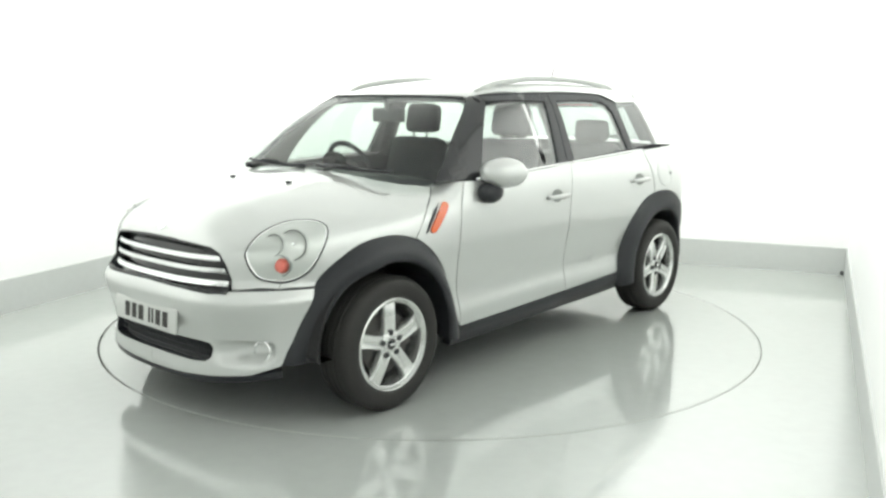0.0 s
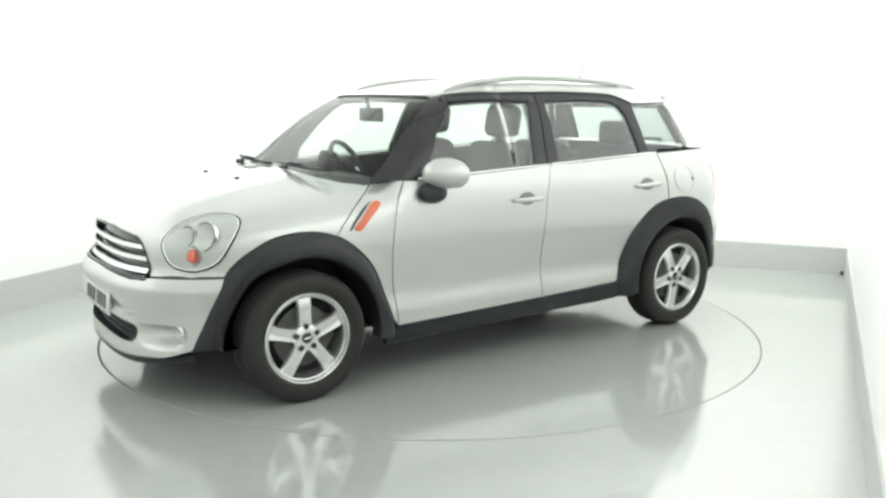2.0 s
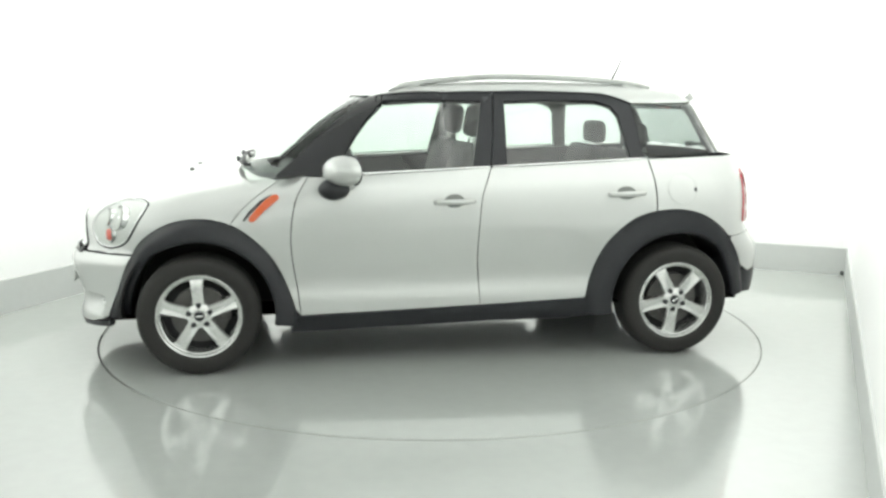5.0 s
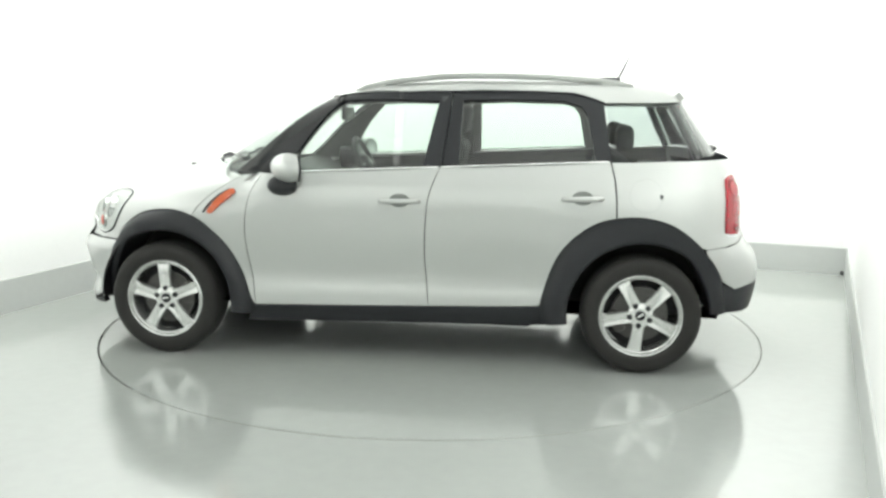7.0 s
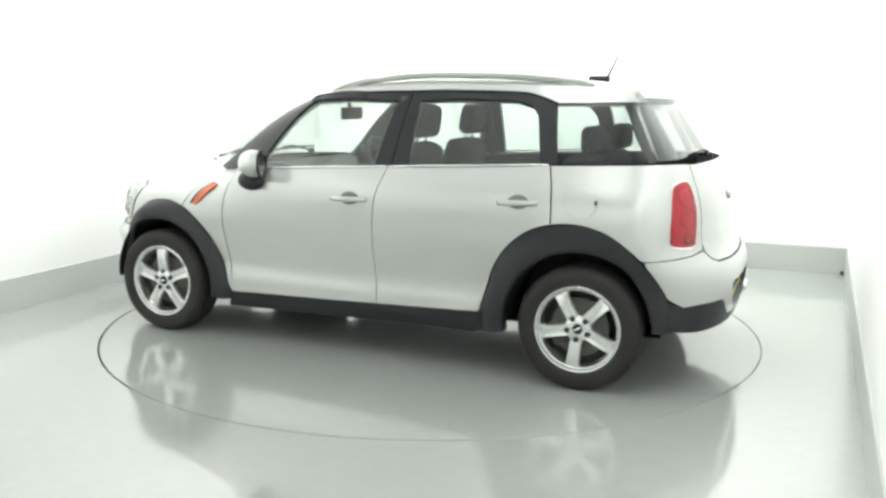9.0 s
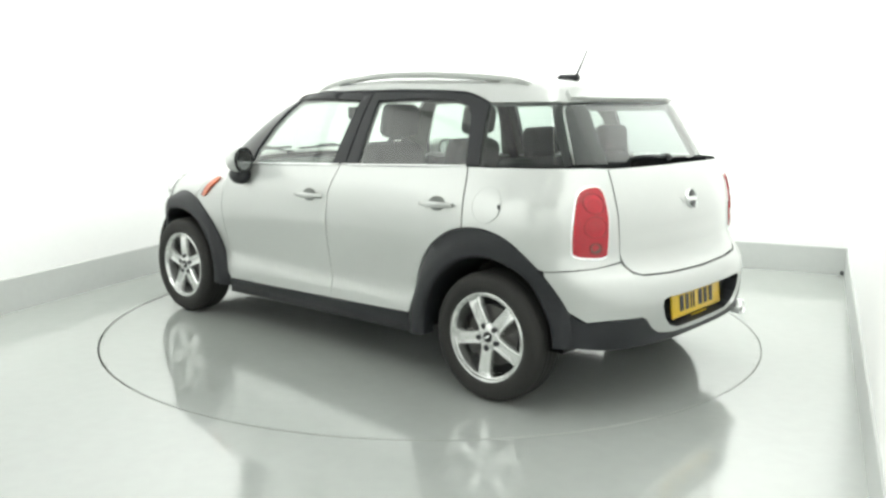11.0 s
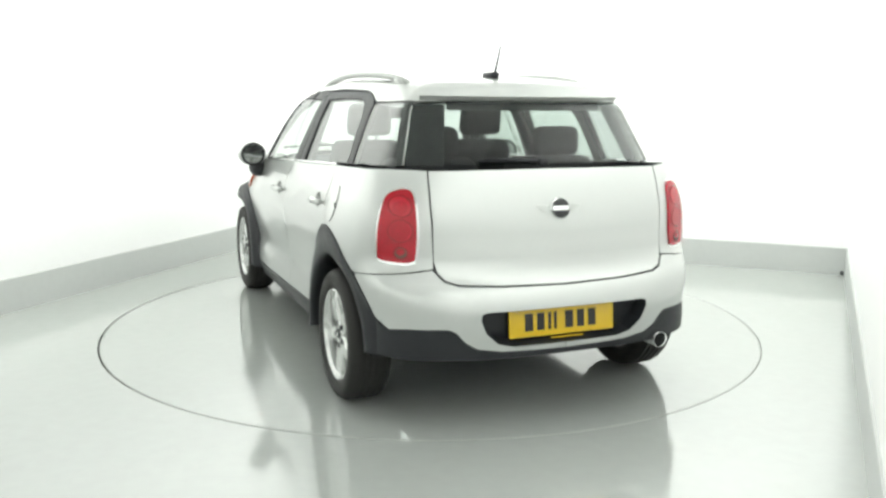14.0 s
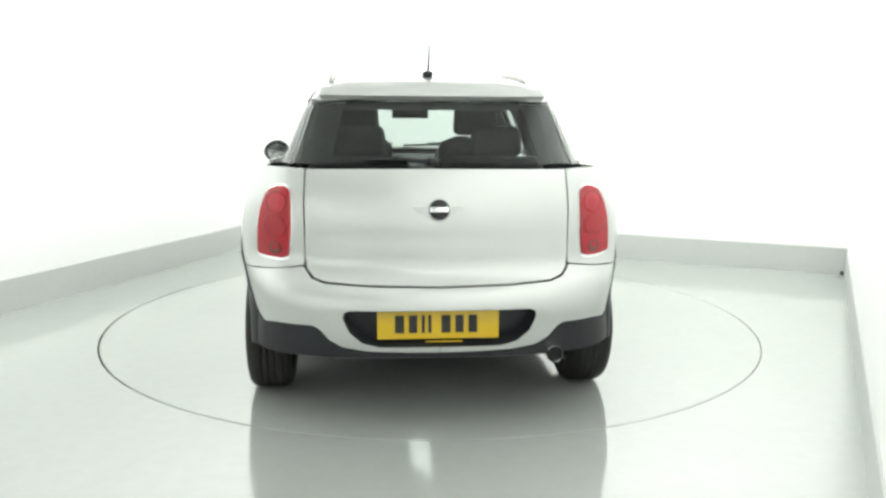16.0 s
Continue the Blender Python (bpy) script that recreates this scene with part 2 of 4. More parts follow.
def cast(solid, start, way, far=2.5):
    """Where rays that start inside a solid leave it (arrays of places and directions)."""
    start, way = np.broadcast_arrays(np.asarray(start, float), np.asarray(way, float))
    lo, hi = np.zeros(len(way)), np.full(len(way), far)
    for _ in range(34):
        mid = (lo + hi) / 2
        p = start + way * mid[:, None]
        out = solid(p[:, 0], p[:, 1], p[:, 2]) > 1
        hi, lo = np.where(out, mid, hi), np.where(out, lo, mid)
    return start + way * lo[:, None]


def outward(solid, p):
    """Unit normals of a solid at places on it."""
    e, g = 2e-3, []
    for k in range(3):
        d = np.zeros(3)
        d[k] = e
        a, b = p + d, p - d
        g.append(solid(a[:, 0], a[:, 1], a[:, 2]) - solid(b[:, 0], b[:, 1], b[:, 2]))
    g = np.stack(g, 1)
    return g / np.maximum(np.linalg.norm(g, axis=1, keepdims=True), 1e-9)


# ---- places on the two solids ----
def on(solid, start, way):
    return tuple(cast(solid, np.array([start], float), np.array([way], float))[0])


def S(x, z):
    return on(lower, (x, 0, z), (0, 1, 0))


def N(y, z):
    return on(lower, (0.5, y, z), (1, 0, 0))


def R(y, z):
    return on(lower, (-0.5, y, z), (-1, 0, 0))


def T(x, y):
    return on(lower, (x, y, 0.6), (0, 0, 1))


def SC(x, z):
    return on(cabin, (x, 0, z), (0, 1, 0))


def NC(y, z):
    return on(cabin, (-0.6, y, z), (1, 0, 0))


def RC(y, z):
    return on(cabin, (-0.6, y, z), (-1, 0, 0))


class Side:
    """Lays a panel out as seen from the side."""
    def __init__(self, solid):
        self.solid = solid

    def flat(self, p):
        return p[:, [0, 2]]

    def lift(self, q):
        s = np.stack([q[:, 0], 0 * q[:, 0], q[:, 1]], 1)
        return cast(self.solid, s, (0, 1, 0))


class Around:
    """Lays a panel out as seen from an upright axis inside the car."""
    def __init__(self, solid, x, rear=False):
        self.solid, self.x, self.sign = solid, x, -1 if rear else 1

    def flat(self, p):
        return np.stack([np.arctan2(p[:, 1], self.sign * (p[:, 0] - self.x)), p[:, 2]], 1)

    def lift(self, q):
        s = np.stack([0 * q[:, 0] + self.x, 0 * q[:, 0], q[:, 1]], 1)
        return cast(self.solid, s, np.stack([self.sign * np.cos(q[:, 0]), np.sin(q[:, 0]), 0 * q[:, 0]], 1))


class Dome:
    """Lays a panel out as seen from a point inside the car, the zenith in the middle."""
    def __init__(self, solid, c):
        self.solid, self.c = solid, np.array(c, float)

    def flat(self, p):
        d = p - self.c
        d = d / np.linalg.norm(d, axis=1, keepdims=True)
        r = np.arccos(np.clip(d[:, 2], -1, 1))
        h = np.maximum(np.hypot(d[:, 0], d[:, 1]), 1e-9)
        return np.stack([r * d[:, 0] / h, r * d[:, 1] / h], 1)

    def lift(self, q):
        r = np.maximum(np.hypot(q[:, 0], q[:, 1]), 1e-9)
        d = np.stack([np.sin(r) * q[:, 0] / r, np.sin(r) * q[:, 1] / r, np.cos(r)], 1)
        return cast(self.solid, self.c[None] + 0 * d, d)


def patch(layout, outline, h=0.045, depth=0.014, off=0.0, bulge=0.0, inset=0.0):
    """A panel that lies on a solid inside an outline of places, with a turned-in edge of a given depth.
    off: how far it stands proud. bulge: extra height in its middle. inset: shrinks it all round."""
    q = layout.flat(np.array(outline, float))
    dense = []
    for a, b in zip(q, np.roll(q, -1, 0)):
        k = max(1, int(np.linalg.norm(b - a) / (h * 0.6)))
        dense += [a + (b - a) * i / k for i in range(k)]
    q = np.array(dense)
    area = 0.5 * np.sum(q[:, 0] * np.roll(q[:, 1], -1) - q[:, 1] * np.roll(q[:, 0], -1))
    if area < 0:
        q = q[::-1]
    if inset:
        d = np.roll(q, -1, 0) - np.roll(q, 1, 0)
        d /= np.maximum(np.linalg.norm(d, axis=1, keepdims=True), 1e-9)
        q = q + inset * np.stack([-d[:, 1], d[:, 0]], 1)
    bm = bmesh.new()
    bm.faces.new([bm.verts.new((a, b, 0)) for a, b in q])
    lo, hi = q.min(0), q.max(0)
    for ax in (0, 1):
        for k in range(math.floor(lo[ax] / h) + 1, math.ceil(hi[ax] / h)):
            co, no = [0, 0, 0], [0, 0, 0]
            co[ax], no[ax] = k * h + 1e-5, 1
            bmesh.ops.bisect_plane(bm, geom=bm.verts[:] + bm.edges[:] + bm.faces[:], plane_co=co, plane_no=no, dist=1e-6)
    bmesh.ops.remove_doubles(bm, verts=bm.verts[:], dist=1e-5)
    bmesh.ops.triangulate(bm, faces=[f for f in bm.faces if len(f.verts) > 4])
    nl, rl = bm.verts.layers.float_vector.new("nrm"), bm.faces.layers.int.new("rim")
    q2 = np.array([(v.co.x, v.co.y) for v in bm.verts])
    p = layout.lift(q2)
    n = outward(layout.solid, p)
    lift = np.full(len(p), off)
    if bulge:
        c, w = q.mean(0), (q.max(0) - q.min(0)) / 2
        lift = lift + bulge * np.clip(1 - (((q2 - c) / w) ** 2).sum(1), 0, 1)
    p = p + n * lift[:, None]
    for v, a, b in zip(bm.verts, p, n):
        v.co, v[nl] = a, b
    bm.normal_update()
    if sum(f.normal.dot(Vector(f.verts[0][nl])) for f in bm.faces) < 0:
        bmesh.ops.reverse_faces(bm, faces=bm.faces[:])
    if depth:
        edges = [e for e in bm.edges if e.is_boundary]
        made = bmesh.ops.extrude_edge_only(bm, edges=edges)["geom"]
        for g in made:
            if isinstance(g, bmesh.types.BMVert):
                g.co -= Vector(g[nl]) * depth
            elif isinstance(g, bmesh.types.BMFace):
                g[rl] = 1
    return bm


def pair(name, bm, mat, parent, label=""):
    """A part on the left and its mirror image on the right."""
    other = mirrored(bm)
    if not isinstance(parent, tuple):
        parent = (parent, parent)
    return part(name, bm, mat, parent[0], label), part(name, other, mat, parent[1], label)


def whole(half):
    """A closed outline from its left half, front or top to rear or bottom along the middle."""
    return list(half) + [(x, -y, z) for x, y, z in reversed(half) if abs(y) > 1e-4]


# ---- the studio ----
def slab(name, corners, z0, z1, mat, label, kind="structure"):
    bm = bmesh.new()
    lo, hi = [bm.verts.new((c[0], c[1], z0)) for c in corners], [bm.verts.new((c[0], c[1], z1)) for c in corners]
    bm.faces.new(hi)
    bm.faces.new(list(reversed(lo)))
    for i in range(len(corners)):
        j = (i + 1) % len(corners)
        bm.faces.new((lo[i], lo[j], hi[j], hi[i]))
    bmesh.ops.recalc_face_normals(bm, faces=bm.faces[:])
    for e in bm.edges:
        e.smooth = False
    return tagged(part(name, bm, mat), label, kind=kind)


def meet(p, a, q, b):
    """Where two lines on the floor cross; a and b are their bearings."""
    d, e = Vector((math.cos(a), math.sin(a))), Vector((math.cos(b), math.sin(b)))
    r = Vector(q) - Vector(p)
    return Vector(p) + d * ((r.x * e.y - r.y * e.x) / (d.x * e.y - d.y * e.x))


PLINTH_H, PLINTH_D = 0.225, 0.012


def studio():
    left, far, right = ((-2.826, 0.055), radians(68.1)), ((2.229, 1.998), radians(-22.5)), ((3.448, 1.494), radians(65.5))
    near = ((0.6, -8.2), radians(-22.5))
    c = [meet(*left, *near), meet(*right, *near), meet(*right, *far), meet(*left, *far)]
    mid = sum(c, Vector((0, 0))) / 4
    # floor with a round opening for the turntable
    bm = bmesh.new()
    n, rad = 128, 2.036
    ring = [bm.verts.new((rad * math.cos(2 * math.pi * i / n) - 0.0035, rad * math.sin(2 * math.pi * i / n), 0)) for i in range(n)]
    cut = [math.atan2(p.y, p.x) for p in c]
    edge = []
    for i in range(n):
        a = 2 * math.pi * i / n
        d = Vector((math.cos(a), math.sin(a)))
        best = None
        for k in range(4):
            p, q = c[k], c[(k + 1) % 4]
            e = q - p
            den = d.x * e.y - d.y * e.x
            if abs(den) < 1e-9:
                continue
            s, t = (p.x * e.y - p.y * e.x) / den, (p.x * d.y - p.y * d.x) / den
            if s > 0 and -1e-6 <= t <= 1 + 1e-6 and (best is None or s < best):
                best = s
        edge.append(bm.verts.new((*(d * best), 0)))
    corner = {}
    for p, a in zip(c, cut):
        corner[int((a % (2 * math.pi)) / (2 * math.pi) * n)] = bm.verts.new((p.x, p.y, 0))
    for i in range(n):
        j = (i + 1) % n
        f = [ring[i], edge[i]] + ([corner[i]] if i in corner else []) + [edge[j], ring[j]]
        bm.faces.new(f)
    rim = [bm.verts.new((v.co.x, v.co.y, -0.05)) for v in ring]
    for i in range(n):
        j = (i + 1) % n
        f = bm.faces.new((ring[i], ring[j], rim[j], rim[i]))
    bmesh.ops.recalc_face_normals(bm, faces=bm.faces[:])
    for v in ring:
        for e in v.link_edges:
            e.smooth = False
    bm.normal_update()
    if ring[0].link_faces[0].normal.z < -0.5:
        bmesh.ops.reverse_faces(bm, faces=bm.faces[:])
    tagged(part("floor", bm, FLOORPAINT), "glossy pale grey painted studio floor", "floor", kind="structure")
    # Near-black base paints shade into the gap round the turntable.
    slab("subfloor", [mid + (p - mid) * 1.1 for p in c], -0.2, -0.05, SEAM, "base under the studio floor, coloured dark as shade in the turntable gap")
    # walls stand just outside the floor's edges
    names = ("wall_near", "wall_right", "wall_far", "wall_left")
    for k in range(4):
        p, q = c[k], c[(k + 1) % 4]
        d = (q - p).normalized()
        o = Vector((d.y, -d.x)) * 0.2
        slab(names[k], [p, q, q + o, p + o], -0.05, CEIL, WALLPAINT, "plain white painted studio wall")
    # a low plinth board runs round the foot of the walls, mitred in the corners
    inner = []
    for k in range(4):
        a, b, d = c[k - 1], c[k], c[(k + 1) % 4]
        u, v = (b - a).normalized(), (d - b).normalized()
        nu, nv = Vector((-u.y, u.x)), Vector((-v.y, v.x))
        inner.append(b + (nu + nv) * (PLINTH_D / (1 + nu.dot(nv))))
    for k in range(4):
        j = (k + 1) % 4
        bm = bmesh.new()
        prof = [(0.0, 0.0), (1.0, 0.0), (1.0, PLINTH_H - 0.004), (0.8, PLINTH_H), (0.0, PLINTH_H)]
        ends = [[bm.verts.new((*(o.lerp(i, f)), z)) for f, z in prof] for o, i in ((c[k], inner[k]), (c[j], inner[j]))]
        for m in range(5):
            n2 = (m + 1) % 5
            bm.faces.new((ends[0][m], ends[0][n2], ends[1][n2], ends[1][m]))
        bm.faces.new(ends[0])
        bm.faces.new(list(reversed(ends[1])))
        bmesh.ops.recalc_face_normals(bm, faces=bm.faces[:])
        tagged(part("baseboard_" + names[k][5:], sharpen(bm, 20), PLINTH), "low pale grey plinth board along the studio wall", kind="structure")
    # Ceiling is added out of view; its grey limits light from above.
    slab("ceiling", [mid + (p - mid) * 1.06 for p in c], CEIL, CEIL + 0.15, CEILPAINT, "unseen studio ceiling, grey to limit light from above")


studio()


def turntable():
    top = tagged(new("turntable"), "round pale grey car turntable flush in the studio floor", "turntable")
    for name, prof in (("disc", [(0.0001, 0), (1.0, 0), (2.0120, 0), (2.0120, -0.04), (0.0001, -0.04)]),
                       ("edge_ring", [(2.0125, -0.04), (2.0125, 0), (2.0262, 0), (2.0275, -0.0013), (2.0275, -0.04)])):
        bm = lathe(prof, 160, close=name == "edge_ring")
        bm.transform(Matrix.Rotation(radians(90), 4, "X"))
        part(name, bm, FLOORPAINT, top)
    return top


TABLE = turntable()


def wall_bolt():
    """A dark screw cover low on the far plinth, near its corner."""
    bm = lathe([(0.0001, 0.012), (0.010, 0.011), (0.015, 0.006), (0.017, 0.0)], 20)
    bm.transform(Matrix.Translation((3.418, 1.492, 0.018)) @ pose(0, 0, 0, 0, 0, -22.5 + 180))
    tagged(part("screw_cover", bm, PLASTIC), "small dark screw cover on the plinth board", "screw cover")


wall_bolt()

# ---- the car: x forwards, y to its left, origin on the ground between the axles ----
CAR = tagged(new("car"), "pearl white five-door compact crossover car with black plastic wheel arches", "car")
WB, HUBZ = 1.298, 0.312
side, sidec = Side(lower), Side(cabin)
frontl, rearl = Around(lower, 1.0), Around(lower, -1.0, True)
hoodl, cabl = Dome(lower, (1.25, 0, 0.55)), Dome(cabin, (-0.5, 0, 0.95))


def belt(x):
    return 1.054 - 0.046 * x


ARCH_F = smoothed([(0.795, 0.24), (0.812, 0.327), (0.86, 0.47), (0.93, 0.607), (1.02, 0.705), (1.116, 0.773), (1.21, 0.803), (1.291, 0.809), (1.38, 0.80),
                   (1.46, 0.775), (1.55, 0.718), (1.61, 0.66), (1.645, 0.60), (1.69, 0.50), (1.73, 0.40), (1.76, 0.33), (1.78, 0.28)], 3)
ARCH_R = smoothed([(-0.772, 0.24), (-0.775, 0.347), (-0.81, 0.48), (-0.856, 0.6), (-0.93, 0.70), (-1.037, 0.783), (-1.147, 0.82), (-1.265, 0.832), (-1.37, 0.817),
                   (-1.461, 0.78), (-1.56, 0.705), (-1.637, 0.62), (-1.69, 0.54), (-1.72, 0.47), (-1.735, 0.38), (-1.738, 0.33)], 3)
DOOR_A = smoothed([(0.735, 1.018), (0.80, 0.9), (0.828, 0.729), (0.821, 0.573), (0.797, 0.416), (0.785, 0.291)], 4)
DOOR_B = smoothed([(-0.232, 1.062), (-0.189, 0.951), (-0.168, 0.846), (-0.157, 0.603), (-0.167, 0.45), (-0.177, 0.318)], 4)
DOOR_C = [(-1.118, 1.103), (-1.14, 1.01), (-1.15, 0.90), (-1.152, 0.822)]
GAP = 0.0026


def stretch(line, a, b):
    """The run of an arch line between two x values."""
    return [p for p in line if min(a, b) - 1e-6 <= p[0] <= max(a, b) + 1e-6]


def doors():
    out = []
    front = [S(*p) for p in DOOR_A] + [S(0.3, 0.304), S(-0.1, 0.316)] + [S(*p) for p in reversed(DOOR_B)] + [S(x, belt(x) - 0.006) for x in (0.0, 0.25, 0.5, 0.65)]
    arch = [S(*p) for p in stretch(ARCH_R, -0.775, -1.152) if p[1] > 0.335]
    rear = [S(*p) for p in DOOR_B] + [S(-0.4, 0.325), S(-0.76, 0.337)] + arch + [S(*p) for p in reversed(DOOR_C)] + [S(x, belt(x) - 0.006) for x in (-0.9, -0.6, -0.4)]
    for name, o in (("front_door", front), ("rear_door", rear)):
        bm = patch(side, o, inset=GAP)
        out.append(pair(name, bm, PAINT, CAR))
    # daylight openings, frames and panes
    ftop = [(0.29, 1.407), (0.1, 1.415), (-0.206, 1.407)]
    fglass = [SC(*p) for p in [(0.575, 1.037), (0.555, 1.109), (0.454, 1.263), (0.36, 1.37), *ftop, (-0.174, 1.25), (-0.136, 1.0645), (0.2, 1.048)]]
    fframe = [SC(*p) for p in [(-0.136, 1.064), (-0.174, 1.25), (-0.206, 1.407), (0.1, 1.415), (0.29, 1.407), (0.33, 1.405), (0.32, 1.435), (0.0, 1.449), (-0.276, 1.456), (-0.262, 1.3), (-0.234, 1.067)]]
    rglass = [SC(*p) for p in [(-0.328, 1.073), (-0.338, 1.408), (-0.6, 1.418), (-0.875, 1.412), (-0.96, 1.386), (-1.0, 1.335), (-1.026, 1.2), (-1.047, 1.1055), (-0.7, 1.09)]]
    rframe = [SC(*p) for p in [(-0.328, 1.0725), (-0.338, 1.408), (-0.6, 1.418), (-0.875, 1.412), (-0.96, 1.386), (-1.0, 1.335), (-1.026, 1.2), (-1.047, 1.105), (-1.128, 1.104),
                               (-1.105, 1.25), (-1.085, 1.397), (-1.03, 1.42), (-0.95, 1.443), (-0.875, 1.452), (-0.6, 1.459), (-0.283, 1.456), (-0.268, 1.3), (-0.241, 1.068)]]
    pair("frame_lining", patch(sidec, fframe, off=-0.034, depth=0), SOFTGREY, out[0], "pale inner frame trim")
    pair("frame_lining", patch(sidec, rframe, off=-0.034, depth=0), SOFTGREY, out[1], "pale inner frame trim")
    pair("window_pane", patch(sidec, fglass, off=-0.006, depth=0), GLASS, out[0], "clear side glass")
    pair("window_frame", patch(sidec, fframe, off=0.002, depth=0.03, inset=0.001), PLASTIC, out[0], "black window frame")
    pair("window_pane", patch(sidec, rglass, off=-0.006, depth=0), GLASS, out[1], "clear side glass")
    pair("window_frame", patch(sidec, rframe, off=0.002, depth=0.03, inset=0.001), PLASTIC, out[1], "black window frame")
    for k, xs in ((0, (0.66, 0.3, 0.0, -0.225)), (1, (-0.24, -0.6, -0.9, -1.11))):
        pts = [Vector(S(x, belt(x) - 0.004)) + Vector((0, 0.001, 0.004)) for x in np.linspace(xs[0], xs[-1], 10)]
        pair("belt_trim", tube(pts, 0.006, sides=6), CHROME, out[k], "thin bright belt strip")
    for k, (x0, x1, z0, z1) in enumerate(((0.085, -0.135, 0.884, 0.889), (-0.875, -1.084, 0.914, 0.922))):
        xm, zm = (x0 + x1) / 2, (z0 + z1) / 2
        # Grey patch proud of the door paints in the shade behind the handle.
        cup = rounded([S(xm + 0.055 * math.cos(a), zm + 0.003 + 0.036 * math.sin(a)) for a in np.linspace(0, 2 * math.pi, 10, endpoint=False)], 2)
        pair("handle_cup", patch(side, cup, h=0.02, off=0.0015, depth=0.004), GRIP, out[k], "grey patch painted as shade behind the grip")
        pts = []
        for i in range(11):
            t = i / 10
            p = Vector(S(x0 + (x1 - x0) * t, z0 + (z1 - z0) * t))
            pts.append(p + Vector((0, 0.008 + 0.022 * math.sin(math.pi * t) ** 0.5, 0)))
        pair("handle", tube(pts, lambda t: 0.0085 + 0.004 * math.sin(math.pi * t), sides=10, flat=1.25), PAINT, out[k], "white pull handle")
    return out


def wings():
    """Small panels between bonnet, arch and front door, with the amber side lamps."""
    arch = [S(*p) for p in reversed(stretch(ARCH_F, 0.80, 1.135)) if p[1] > 0.292]
    o = [S(0.862, 1.006), S(0.93, 0.965), S(1.018, 0.905), S(1.08, 0.848), S(1.132, 0.782)] + arch + [S(*p) for p in reversed(DOOR_A)] + [S(0.76, 1.02)]
    w = pair("front_wing", patch(side, o, inset=GAP), PAINT, CAR)
    lamp = rounded([S(*p) for p in [(0.888, 0.920), (0.915, 0.922), (0.965, 0.886), (1.03, 0.822), (1.034, 0.800), (1.008, 0.798), (0.955, 0.848), (0.89, 0.902)]], 4)
    pair("side_lamp", patch(side, lamp, h=0.02, off=0.009, depth=0.012, bulge=0.004), AMBER, w, "amber side repeater lamp")
    slit = [S(*p) for p in [(0.925, 0.929), (0.98, 0.898), (1.035, 0.848), (1.068, 0.80), (1.058, 0.797), (1.025, 0.840), (0.973, 0.888)]]
    pair("side_vent", patch(side, slit, h=0.02, off=0.002, depth=0.006), PLASTIC, w, "black scuttle slit")


LAMP = [(1.862, 0.542, 0.767), (1.858, 0.563, 0.71), (1.832, 0.592, 0.668), (1.78, 0.637, 0.651), (1.73, 0.672, 0.655), (1.665, 0.710, 0.692), (1.612, 0.733, 0.775),
        (1.567, 0.72, 0.848), (1.563, 0.69, 0.882), (1.604, 0.633, 0.893), (1.68, 0.583, 0.886), (1.77, 0.555, 0.854), (1.83, 0.544, 0.812)]
GRILLE = [N(0, 0.612), N(0.25, 0.607), N(0.42, 0.598), N(0.486, 0.597), N(0.475, 0.65), N(0.45, 0.71), N(0.415, 0.757), N(0.37, 0.778), N(0.2, 0.792), N(0, 0.797)]


def on_hood(points):
    """Brings places near the nose onto its surface."""
    return [tuple(p) for p in hoodl.lift(hoodl.flat(np.array(points, float)))]


